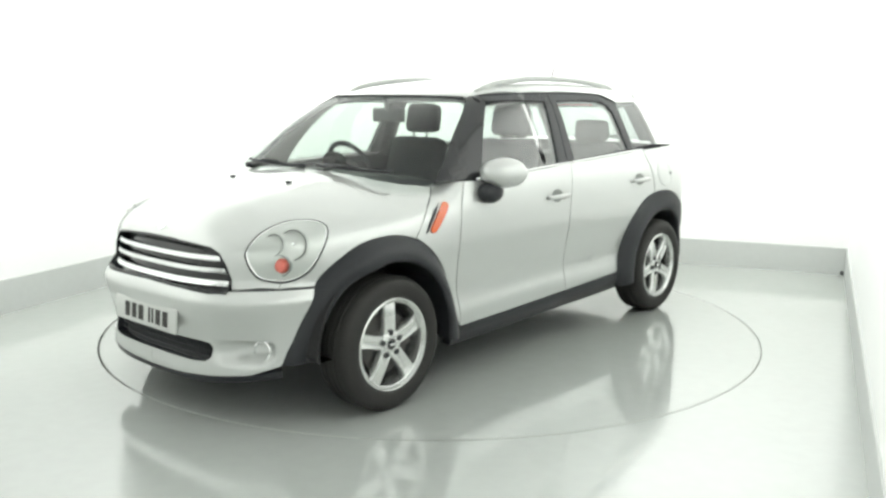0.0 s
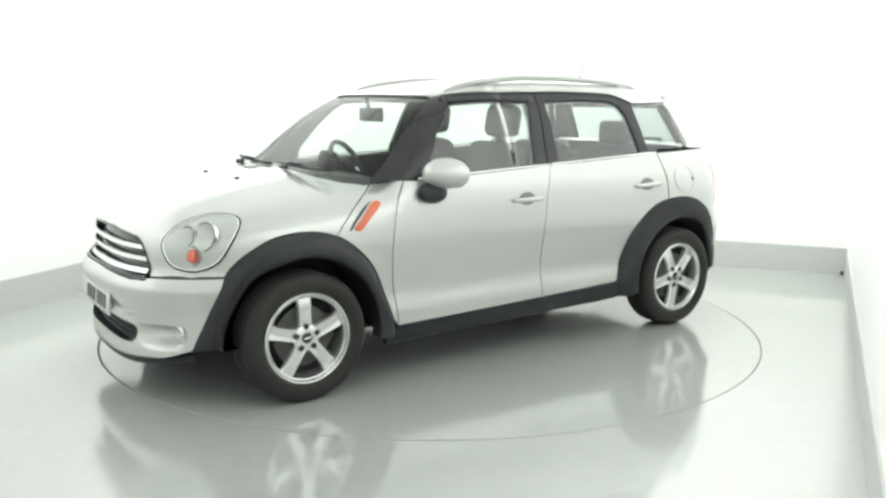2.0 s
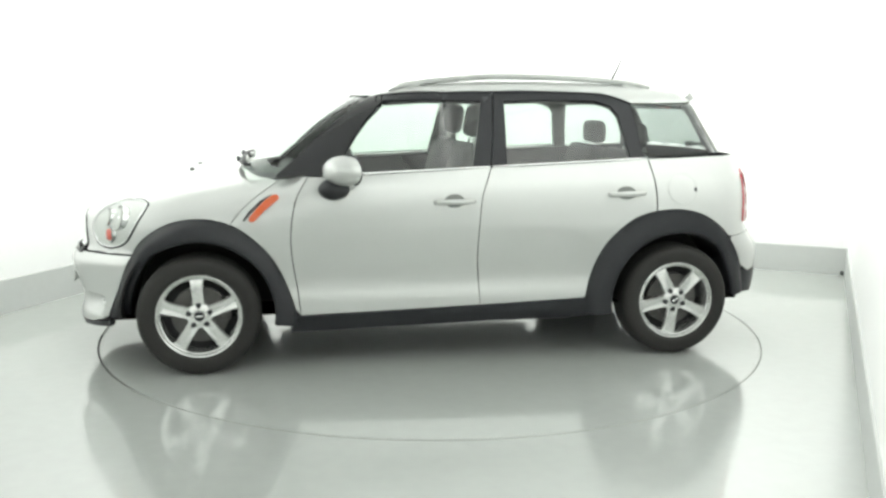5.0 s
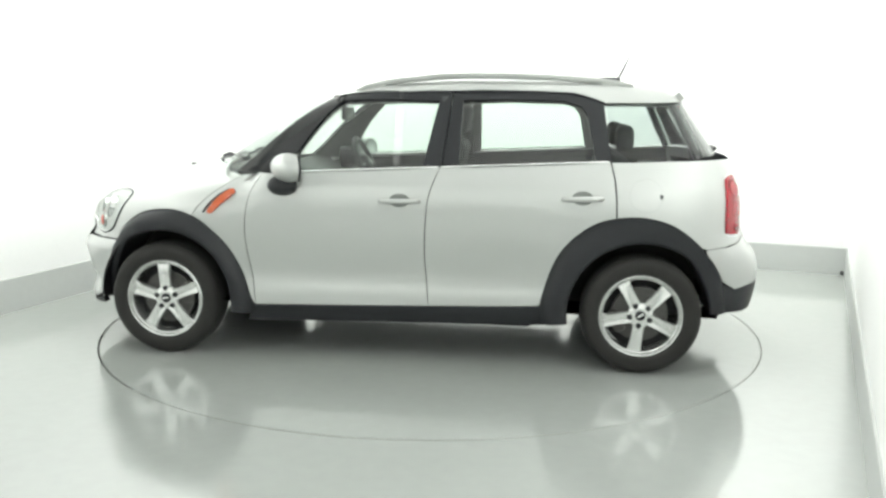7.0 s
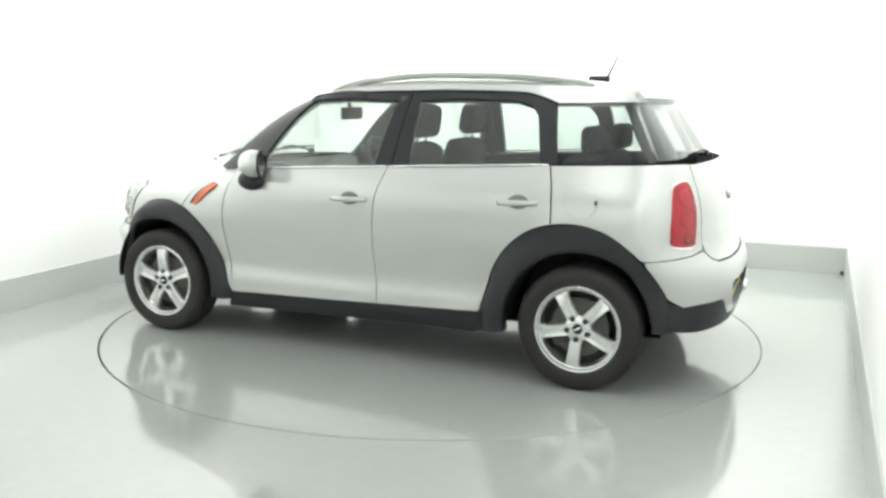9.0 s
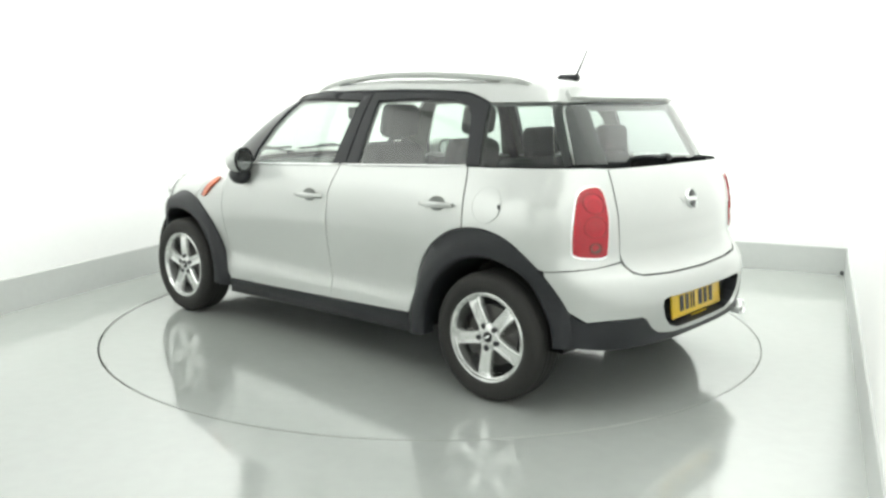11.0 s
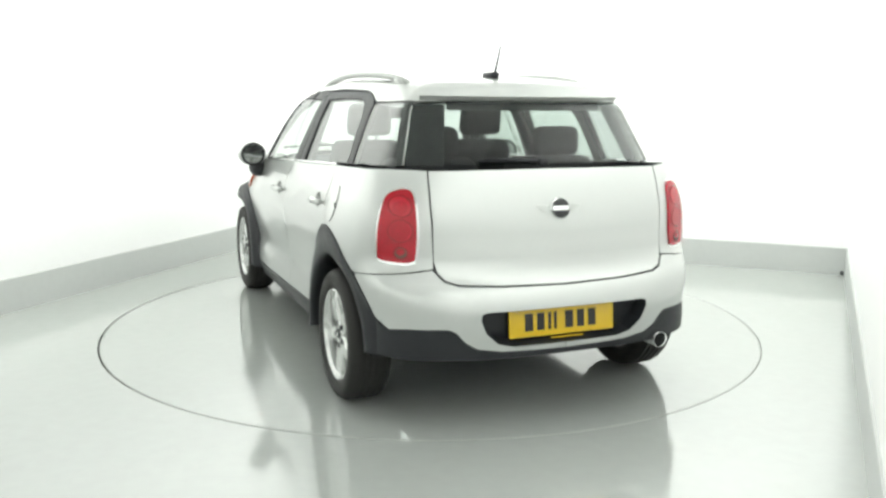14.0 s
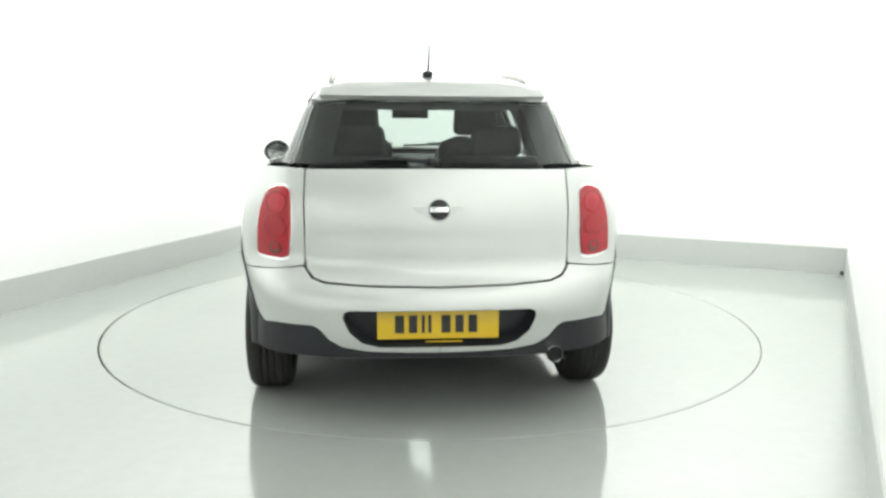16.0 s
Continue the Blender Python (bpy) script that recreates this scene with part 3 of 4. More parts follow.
def bonnet():
    seam = [S(1.135, 0.779), S(1.083, 0.845), S(1.021, 0.902), S(0.933, 0.962), S(0.866, 1.003)]
    cowl = [T(0.90, 0.70), T(0.98, 0.62), T(1.05, 0.48), T(1.09, 0.3), T(1.105, 0.0)]
    arch = [S(*p) for p in stretch(ARCH_F, 1.135, 1.637)]
    lampl = on_hood(rounded(LAMP, 3))
    k = min(range(len(lampl)), key=lambda i: lampl[i][2])
    ring = lampl[k:] + lampl[:k]
    b = Vector(ring[0])
    under = N(b.y, 0.614)
    slit = [(under[0], under[1] - 0.0008, under[2]), *ring, (b.x, b.y + 0.0008, b.z), (under[0], under[1] + 0.0008, under[2])]
    low = [S(1.637, 0.617), N(0.69, 0.617), *reversed(slit), N(0.53, 0.613), N(0.492, 0.612)]
    half = list(reversed(cowl)) + list(reversed(seam)) + arch + low + GRILLE[4:]
    hood = part("bonnet", patch(hoodl, whole(half), h=0.055, inset=0.0015), PAINT, CAR)
    # wings badge on the nose, drawn as plain shapes
    c = Vector(N(0, 0.842))
    n = Vector(tuple(outward(lower, np.array([c]))[0]))
    turn = n.to_track_quat("Y", "Z").to_matrix().to_4x4()
    badge = lathe([(0.0001, 0.006), (0.022, 0.006), (0.027, 0.003), (0.028, 0)], 24)
    badge.transform(Matrix.Translation(c) @ turn)
    part("badge", badge, CHROME, hood, "small round chrome badge")
    for s in (-1, 1):
        wing = box(0.055, 0.004, 0.012, Matrix.Translation(c) @ turn @ Matrix.Translation((s * 0.055, 0.0, 0.002)), 0.003)
        part("badge_wing", wing, CHROME, hood)
        j = Vector(T(1.37, 0.225 * s))
        part("washer_jet", box(0.026, 0.022, 0.012, Matrix.Translation(j + Vector((0, 0, 0.004))), 0.004), PLASTIC, hood, "black washer jet")
    # headlamps
    lampl = on_hood(rounded(LAMP, 5))
    h = pair("headlight", patch(hoodl, lampl, h=0.04, off=-0.055, depth=-0.055, inset=0.002), REFLECTOR, CAR, "oval clear headlamp with bright reflector")
    pair("lens", patch(hoodl, lampl, h=0.04, off=0.002, depth=0, bulge=0.012, inset=0.002), LAMPGLASS, h, "clear lamp cover")
    pair("chrome_ring", tube([Vector(p) + 0.003 * Vector(tuple(outward(lower, np.array([p]))[0])) for p in lampl], 0.0035, True, 8), CHROME, h, "chrome surround")
    wide = on_hood(rounded([tuple(Vector(q) + (Vector(q) - Vector((1.715, 0.64, 0.77))).normalized() * 0.008) for q in LAMP], 5))
    pair("seal", tube([Vector(p) - 0.0005 * Vector(tuple(outward(lower, np.array([p]))[0])) for p in wide], 0.005, True, 6), GLOSSBLACK, h)
    for y, z, r, mat, name in ((0.655, 0.80, 0.062, CHROME, "main_beam"), (0.60, 0.80, 0.045, CHROME, "side_beam"), (0.635, 0.712, 0.042, REFLECTOR, "turn_lamp")):
        c = Vector(N(y, z))
        n = Vector(tuple(outward(lower, np.array([c]))[0]))
        ax = (n + Vector((1.1, 0, 0))).normalized()
        cup = lathe([(0.0001, -0.045), (r * 0.5, -0.038), (r * 0.85, -0.018), (r, 0.004), (r * 1.08, 0.004), (r * 1.08, -0.03)], 28)
        cup.transform(Matrix.Translation(c - ax * 0.012) @ ax.to_track_quat("Y", "Z").to_matrix().to_4x4())
        place = Matrix.Translation(c - ax * 0.012) @ ax.to_track_quat("Y", "Z").to_matrix().to_4x4()
        pair(name, cup, mat, h)
        bezel = [place @ Vector((r * 1.04 * math.cos(q), 0.005, r * 1.04 * math.sin(q))) for q in np.linspace(0, 2 * math.pi, 28, endpoint=False)]
        pair("bezel", tube(bezel, 0.0035, True, 6), GRIP, h, "grey lamp bezel")
        if name != "side_beam":
            bulb = lathe([(0.0001, 0.012), (0.010, 0.008), (0.016, -0.006), (0.016, -0.04)] if name == "main_beam" else [(0.0001, 0.022), (0.016, 0.018), (0.027, -0.004), (0.028, -0.03)], 20)
            if name == "turn_lamp":
                bulb.transform(Matrix.Diagonal((1.25, 1.2, 1.55, 1.0)))
            bulb.transform(Matrix.Translation(c - ax * 0.012) @ ax.to_track_quat("Y", "Z").to_matrix().to_4x4())
            pair("bulb", bulb, CHROME if name == "main_beam" else BULB, h, "" if name == "main_beam" else "orange-red indicator bulb")
    # grille
    g = part("grille", patch(frontl, whole(GRILLE), h=0.05, off=-0.045, depth=-0.042), GLOSSBLACK, CAR, "black grille with chrome slats")
    part("grille_ring", tube([Vector(p) + Vector((0.001, 0, 0)) for p in whole(GRILLE)], 0.006, True, 6), GLOSSBLACK, g)
    for z, w in ((0.738, 0.418), (0.686, 0.445), (0.634, 0.464)):
        o = [N(y, z + 0.0098) for y in np.linspace(-w, w, 15)] + [N(y, z - 0.0098) for y in np.linspace(w * 1.015, -w * 1.015, 15)]
        part("slat", patch(frontl, o, h=0.05, off=-0.004, depth=0.02), CHROME, g, "chrome slat")


PLATE_BARS = ((-0.170, 0.040), (-0.112, 0.036), (-0.068, 0.014), (-0.040, 0.014), (0.030, 0.040), (0.088, 0.036), (0.146, 0.038))


def front_bumper():
    hole_half = [N(0, 0.283), N(0.3, 0.282), N(0.372, 0.288), N(0.397, 0.305), N(0.403, 0.345), N(0.392, 0.366), N(0.34, 0.373), N(0, 0.378)]
    hole = whole(hole_half)
    arch = [S(*p) for p in stretch(ARCH_F, 1.64, 1.79) if p[1] < 0.606]
    half_l = [N(0.492, 0.606), N(0.6, 0.608), S(1.640, 0.610)] + arch + [N(0.56, 0.238), N(0.38, 0.224), N(0.2, 0.212)]
    half_r = [(x, -y, z) for x, y, z in reversed(half_l)]
    i0 = N(0.0008, 0.283), N(-0.0008, 0.283)
    b0 = N(0.0008, 0.205), N(-0.0008, 0.205)
    ring = hole[1:]
    o = [N(0, 0.606)] + [N(0.25, 0.601), N(0.42, 0.592)] + half_l + [b0[0], i0[0]] + ring + [i0[1], b0[1]] + half_r + [N(-0.42, 0.592), N(-0.25, 0.601)]
    b = part("front_bumper", patch(frontl, o, h=0.022, inset=0.001), PAINT, CAR)
    lg = part("lower_grille", patch(frontl, hole, h=0.05, off=-0.05, depth=-0.05), PLASTIC, b, "black lower air intake")
    for z in (0.305, 0.328, 0.351):
        part("mesh_bar", tube([Vector(N(y, z)) - Vector((0.03, 0, 0)) for y in np.linspace(-0.38, 0.38, 15)], 0.005, sides=5), PLASTIC, lg)
    lip = [N(0, 0.203), N(0.2, 0.209), N(0.38, 0.221), N(0.56, 0.234), S(1.775, 0.26), S(1.765, 0.225), N(0.38, 0.192), N(0, 0.182)]
    part("front_lip", patch(frontl, whole(lip), h=0.06, off=0.002, depth=0.03), PLASTIC, b, "black plastic lower lip")
    pl = part("number_plate", box(0.01, 0.505, 0.111, Matrix.Translation((2.028, 0, 0.449)) @ pose(0, 0, 0, 0, -4, 0), 0.003), WHITEPLATE, b, "white front number plate with dark bars")
    for y, w in PLATE_BARS:
        part("plate_bar", box(0.003, w, 0.068, Matrix.Translation((2.0335, -y, 0.4495)) @ pose(0, 0, 0, 0, -4, 0)), INK, pl)
    part("plate_holder", box(0.05, 0.36, 0.08, Matrix.Translation((2.000, 0, 0.447)), 0.01), PAINT, pl)
    # fog lamps in shallow round pods
    c = Vector(N(0.560, 0.335))
    ax = (Vector(tuple(outward(lower, np.array([c]))[0])) + Vector((1.2, 0, 0))).normalized()
    m = Matrix.Translation(c + ax * 0.02) @ ax.to_track_quat("Y", "Z").to_matrix().to_4x4()
    pod = lathe([(0.033, -0.06), (0.034, -0.012), (0.037, 0.005), (0.044, 0.003), (0.046, -0.05)], 32)
    pod.transform(m)
    f = pair("fog_lamp", pod, CHROME, (b, b), "round fog lamp in a chrome bezel")
    face = lathe([(0.0001, -0.03), (0.02, -0.024), (0.0335, -0.012)], 28)
    face.transform(m)
    pair("reflector", face, REFLECTOR, f)


def quarters():
    arch = [S(*p) for p in stretch(ARCH_R, -1.155, -1.60)]
    o = [S(*p) for p in [(-1.122, 1.102), (-1.144, 1.01), (-1.154, 0.90), (-1.156, 0.824)]] + arch + [S(-1.612, 0.672), R(0.70, 0.69), R(0.59, 0.706), R(0.578, 0.71), R(0.578, 0.9), R(0.578, 1.03), R(0.574, 1.118),
         R(0.66, 1.122), S(-1.62, 1.122), S(-1.45, 1.115), S(-1.3, 1.108)]
    q = pair("rear_quarter", patch(rearl, o, inset=0.0018), PAINT, CAR)
    cap = [S(-1.297 + 0.083 * math.cos(a), 0.94 + 0.083 * math.sin(a)) for a in np.linspace(0, 2 * math.pi, 36, endpoint=False)]
    part("fuel_flap", patch(side, cap, h=0.04, off=0.003, depth=0.004, inset=0.002), PAINT, q[0], "round fuel flap")
    part("fuel_flap_gap", tube([Vector(p) + Vector((0, 0.0035, 0)) for p in cap], 0.0009, True, 5), RAIL, q[0])
    # Raised dark block stands in for the shade in the flap's dimple.
    part("flap_dimple", box(0.014, 0.006, 0.03, Matrix.Translation(Vector(S(-1.372, 0.935)) + Vector((0, 0.002, 0))), 0.002), CABINGREY, q[0])
    lens = rounded([R(0.652, 1.034), R(0.70, 1.034), (-1.70, 0.743, 1.0), (-1.69, 0.757, 0.89), (-1.69, 0.762, 0.79), (-1.70, 0.755, 0.745), R(0.70, 0.732), R(0.66, 0.736), R(0.644, 0.76), R(0.636, 0.88), R(0.637, 0.99)], 4)
    rim = rounded([tuple(Vector(p) + (Vector(p) - Vector((-1.76, 0.70, 0.885))).normalized() * 0.010) for p in lens[::4]], 4)
    t = pair("tail_light", patch(rearl, rim, h=0.03, off=0.004, depth=0.01), CHROME, CAR, "tall red tail lamp in a chrome frame")
    pair("lens", patch(rearl, lens, h=0.025, off=0.011, depth=0.012, bulge=0.005), REDLENS, t, "red lamp lens")
    # round bowls moulded in the lens, each with a darker ring
    for y, z, r, mat, nm in ((0.692, 0.968, 0.043, PINKLENS, "indicator_lens"), (0.697, 0.868, 0.046, PINKLENS, "brake_lens"), (0.698, 0.776, 0.026, SMOKE, "reverse_lens")):
        ring = [R(y + r * math.cos(a), z + r * math.sin(a)) for a in np.linspace(0, 2 * math.pi, 24, endpoint=False)]
        out = outward(lower, np.array(ring))
        bowl = pair(nm, patch(rearl, ring, h=0.02, off=0.0152, depth=0.004, bulge=-0.004, inset=0.004), mat, t)
        pair("bowl_ring", tube([Vector(p) + Vector(tuple(n)) * 0.0145 for p, n in zip(ring, out)], 0.002, True, 6), DARKRED, bowl)


def tailgate():
    half = [R(0, 1.122), R(0.3, 1.12), R(0.57, 1.116), R(0.574, 1.03), R(0.574, 0.9), R(0.574, 0.74), R(0.565, 0.695), R(0.54, 0.664), R(0.49, 0.647), R(0.3, 0.636), R(0, 0.630)]
    g = part("tailgate", patch(rearl, whole(half), h=0.05, inset=0.0012), PAINT, CAR)
    half = [RC(0, 1.128), RC(0.3, 1.128), RC(0.56, 1.129), RC(0.63, 1.129), RC(0.592, 1.25), RC(0.555, 1.365), RC(0.525, 1.40), RC(0.3, 1.41), RC(0, 1.413)]
    part("rear_window", patch(cabl, whole(half), h=0.06, off=-0.002, depth=0.004), PRIVACY, g, "tinted rear window")
    for s in (1, -1):
        o = [(x, y * s, z) for x, y, z in [RC(0.628, 1.131), RC(0.59, 1.25), RC(0.553, 1.365), RC(0.524, 1.396), RC(0.405, 1.395), RC(0.43, 1.30), RC(0.465, 1.16), RC(0.475, 1.131)]]
        part("glass_border", patch(cabl, o, h=0.06, off=-0.007, depth=0.002), GLOSSBLACK, g, "black printed glass border")
    # Black top strip also paints in the shade under the spoiler.
    o = [RC(y, 1.408) for y in np.linspace(-0.40, 0.40, 9)] + [RC(y, 1.372) for y in np.linspace(0.40, -0.40, 9)]
    part("glass_border", patch(cabl, o, h=0.06, off=-0.0075, depth=0.002), GLOSSBLACK, g)
    part("brake_light", box(0.02, 0.30, 0.014, Matrix.Translation(Vector(RC(0, 1.385)) + Vector((0.03, 0, 0))), 0.004), REDLENS, g, "high red brake light")
    c = Vector(R(0, 0.949))
    n = Vector(tuple(outward(lower, np.array([c]))[0]))
    m = Matrix.Translation(c) @ n.to_track_quat("Y", "Z").to_matrix().to_4x4()
    b = lathe([(0.0001, 0.012), (0.038, 0.012), (0.043, 0.009), (0.046, 0.0)], 32)
    b.transform(m)
    badge = part("badge", b, GLOSSBLACK, g, "round winged badge and tailgate grip")
    part("badge_band", box(0.080, 0.004, 0.022, m @ Matrix.Translation((0, 0.0125, 0)), 0.002), CHROME, badge)
    ring = lathe([(0.041, 0.008), (0.044, 0.014), (0.049, 0.008), (0.049, 0.0)], 32)
    ring.transform(m)
    part("badge_ring", ring, CHROME, badge)
    for s in (1, -1):
        for k in range(3):
            part("badge_wing", box(0.05 - 0.01 * k, 0.004, 0.007, m @ Matrix.Translation((s * (0.085 - 0.006 * k), 0.0015, 0.012 - 0.011 * k)), 0.002), PAINT, badge)
    # rear wiper
    a, e = Vector(RC(0.02, 1.145)) + Vector((-0.02, 0, 0)), Vector(RC(0.30, 1.155)) + Vector((-0.02, 0, 0))
    w = part("rear_wiper", tube([a, a.lerp(e, 0.5) + Vector((-0.012, 0, 0.006)), e], 0.009, sides=6), PLASTIC, g, "black rear wiper")
    part("blade", tube([Vector(RC(y, 1.15)) + Vector((-0.008, 0, 0)) for y in np.linspace(-0.02, 0.32, 8)], 0.007, sides=5), PLASTIC, w)
    part("wiper_hub", box(0.05, 0.05, 0.035, Matrix.Translation(a), 0.012), PLASTIC, w)


def rear_bumper():
    hole_h = [R(0, 0.372), R(0.26, 0.374), R(0.33, 0.392), R(0.385, 0.44), R(0.412, 0.50), R(0.408, 0.525), R(0.385, 0.534), R(0, 0.535)]
    hole = whole(hole_h)
    top = [R(0, 0.624), R(0.3, 0.630), R(0.49, 0.640), R(0.545, 0.657), R(0.572, 0.69), R(0.582, 0.703), R(0.70, 0.688), S(-1.612, 0.670)]
    arch = [S(*p) for p in stretch(ARCH_R, -1.61, -1.715) if p[1] > 0.48]
    low = [R(0.76, 0.452), R(0.70, 0.462), R(0.545, 0.464), R(0.515, 0.45), R(0.475, 0.405), R(0.42, 0.372), R(0.31, 0.353), R(0.15, 0.347)]
    half_l = top[1:] + arch + low
    half_r = [(x, -y, z) for x, y, z in reversed(half_l)]
    o = [top[0]] + half_l + [R(0.0008, 0.345), R(0.0008, 0.372)] + hole[1:] + [R(-0.0008, 0.372), R(-0.0008, 0.345)] + half_r
    b = part("rear_bumper", patch(rearl, o, h=0.05, inset=0.001), PAINT, CAR)
    part("plate_recess", patch(rearl, hole, h=0.05, off=-0.072, depth=-0.072), PLASTIC, b, "black plate recess")
    val = [R(0, 0.344), R(0.15, 0.344), R(0.31, 0.35), R(0.42, 0.369), R(0.475, 0.402), R(0.515, 0.447), R(0.545, 0.461), R(0.70, 0.459), R(0.76, 0.449), S(-1.715, 0.475), S(-1.735, 0.37), S(-1.73, 0.335), R(0.70, 0.325), R(0.56, 0.325), R(0.46, 0.322), R(0.3, 0.320), R(0, 0.320)]
    part("rear_valance", patch(rearl, whole(val), h=0.05, off=0.001, depth=0.04), PLASTIC, b, "black plastic lower bumper")
    pl = part("number_plate", box(0.012, 0.525, 0.125, Matrix.Translation((-1.937, 0.006, 0.463)) @ pose(0, 0, 0, 0, 6, 0), 0.004), YELLOW, b, "yellow rear number plate with dark bars")
    for y, w in PLATE_BARS:
        part("plate_bar", box(0.003, w, 0.076, Matrix.Translation((-1.9435, 0.003 - y, 0.466)) @ pose(0, 0, 0, 0, 6, 0)), INK, pl)
    part("dealer_strip", box(0.003, 0.16, 0.006, Matrix.Translation((-1.943, -0.02, 0.388))), YELLOW, pl, "thin yellow strip under the plate")
    pipe = lathe([(0.03, -0.18), (0.034, -0.18), (0.039, 0.0), (0.035, 0.008), (0.031, 0.0), (0.028, -0.05), (0.0001, -0.06)], 28)
    pipe.transform(Matrix.Translation((-1.966, -0.500, 0.330)) @ pose(0, 0, 0, 0, 0, 90))
    pipe = part("exhaust_pipe", pipe, CHROME, CAR, "single chrome exhaust tailpipe")
    # Dark disc across the pipe stands in for the shade inside it.
    bore = lathe([(0.0001, -0.02), (0.0295, -0.02)], 24)
    bore.transform(Matrix.Translation((-1.966, -0.500, 0.330)) @ pose(0, 0, 0, 0, 0, 90))
    part("bore", bore, DARK, pipe, "dark disc painted as shade inside the pipe")


def cabin_shell():
    half = [NC(0, 1.045), NC(0.35, 1.04), NC(0.58, 1.03), NC(0.74, 1.03), NC(0.71, 1.11), NC(0.67, 1.20), NC(0.642, 1.26), NC(0.612, 1.32), NC(0.56, 1.39), NC(0.515, 1.424), NC(0.3, 1.43), NC(0, 1.432)]
    part("windscreen", patch(cabl, whole(half), h=0.06, off=-0.002, depth=0.003), SCREEN, CAR, "raked clear windscreen")
    pill = [NC(0.746, 1.018), NC(0.714, 1.11), NC(0.674, 1.20), NC(0.646, 1.26), NC(0.616, 1.32), NC(0.565, 1.39), NC(0.522, 1.427), NC(0.535, 1.434), SC(0.325, 1.434), SC(0.335, 1.40), SC(0.365, 1.37), SC(0.458, 1.263), SC(0.558, 1.109), SC(0.58, 1.034), SC(0.70, 1.018)]
    pair("windscreen_pillar", patch(cabl, pill, h=0.05, off=0.003, depth=0.03), GLOSSBLACK, CAR, "gloss black windscreen pillar")
    pair("pillar_trim", patch(cabl, pill, h=0.06, off=-0.034, depth=0), SOFTGREY, CAR, "pale inner pillar trim")
    q = [SC(*p) for p in [(-1.134, 1.104), (-1.11, 1.25), (-1.09, 1.395), (-1.25, 1.40), (-1.42, 1.404)]] + [RC(0.53, 1.402), RC(0.559, 1.365), RC(0.597, 1.25), RC(0.635, 1.129), SC(-1.58, 1.125), SC(-1.4, 1.117)]
    g = pair("quarter_window", patch(cabl, q, h=0.05, off=-0.002, depth=0.004), QUARTERGLASS, CAR, "dark tinted wraparound rear quarter glass")
    post = [SC(-1.42, 1.402)] + [RC(0.53, 1.400), RC(0.56, 1.365), RC(0.598, 1.25), RC(0.636, 1.132), SC(-1.575, 1.127), SC(-1.50, 1.26)]
    pair("rear_post", patch(cabl, post, h=0.05, off=-0.012, depth=0.02), GLOSSBLACK, g, "black post behind the glass")
    pair("glass_edge", tube([Vector(p) for p in (RC(0.6325, 1.133), RC(0.5945, 1.25), RC(0.557, 1.365), RC(0.545, 1.385))], 0.0035, sides=6), RAIL, g, "thin pale line along the glass edge")
    half = [NC(0, 1.436), NC(0.3, 1.434), NC(0.515, 1.43), SC(0.33, 1.438), SC(0.0, 1.453), SC(-0.276, 1.46), SC(-0.6, 1.463), SC(-0.875, 1.456), SC(-0.95, 1.447), SC(-1.03, 1.424), SC(-1.09, 1.402), SC(-1.25, 1.404), SC(-1.42, 1.408),
            RC(0.525, 1.406), RC(0.45, 1.408), RC(0.3, 1.416), RC(0, 1.419)]
    r = part("roof", patch(cabl, whole(half), h=0.06, inset=0.001, depth=0.02), PAINT, CAR)
    part("headlining", patch(cabl, whole(half), h=0.12, off=-0.035, depth=0), LINING, r, "pale roof lining")
    line = [SC(0.36, 1.405), SC(0.33, 1.436), SC(0.0, 1.451), SC(-0.276, 1.458), SC(-0.6, 1.461), SC(-0.875, 1.454), SC(-0.95, 1.445), SC(-1.03, 1.422), SC(-1.09, 1.399)]
    pair("roof_seal", tube([Vector(p) + Vector((0, 0.004, 0)) for p in smoothed(line, 4)], 0.0065, sides=6), PLASTIC, r)
    part("header_seal", tube([Vector(NC(y, 1.434 - 0.008 * abs(y / 0.5) ** 3)) + Vector((0.002, 0, 0.001)) for y in np.linspace(-0.51, 0.51, 21)], 0.006, sides=6), PLASTIC, r)
    # spoiler lip over the rear window
    o = [RC(y, 1.45 - 0.01 * abs(y)) for y in np.linspace(-0.50, 0.50, 11)] + [RC(y, 1.412) for y in np.linspace(0.51, -0.51, 11)]
    part("spoiler", patch(cabl, o, h=0.06, off=0.032, depth=0.045), PAINT, r, "white roof spoiler lip")
    # rails
    pts = []
    for x in np.linspace(0.28, -1.24, 25):
        t = (0.28 - x) / 1.52
        rise = 0.034 * math.sin(math.pi * t) ** 0.45 if 0 < t < 1 else 0
        y = 0.505 - 0.03 * t - 0.02 * max(0, 0.3 - t)
        p = Vector(on(cabin, (x, y, 1.0), (0, 0, 1)))
        pts.append(p + Vector((0, 0, rise - 0.008)))
    rl = pair("roof_rail", tube(pts, 0.014, sides=8, flat=1.2), RAIL, CAR, "slim silver roof rail")
    for i in (2, 22):
        p = pts[i]
        pair("rail_foot", box(0.09, 0.026, 0.05, Matrix.Translation(p - Vector((0, 0, 0.024))), 0.008), RAIL, rl)
    # aerial
    p = Vector(on(cabin, (-1.165, 0, 1.0), (0, 0, 1)))
    base = box(0.12, 0.05, 0.03, Matrix.Translation(p + Vector((0.015, 0, 0.01))), 0.013, 3)
    a = part("aerial", base, PLASTIC, CAR, "short black roof aerial")
    part("mast", tube([p + Vector((-0.03, 0, 0.015)), p + Vector((-0.06, 0, 0.075)), p + Vector((-0.092, 0, 0.15))], lambda t: 0.0075 - 0.003 * t, sides=6), PLASTIC, a)
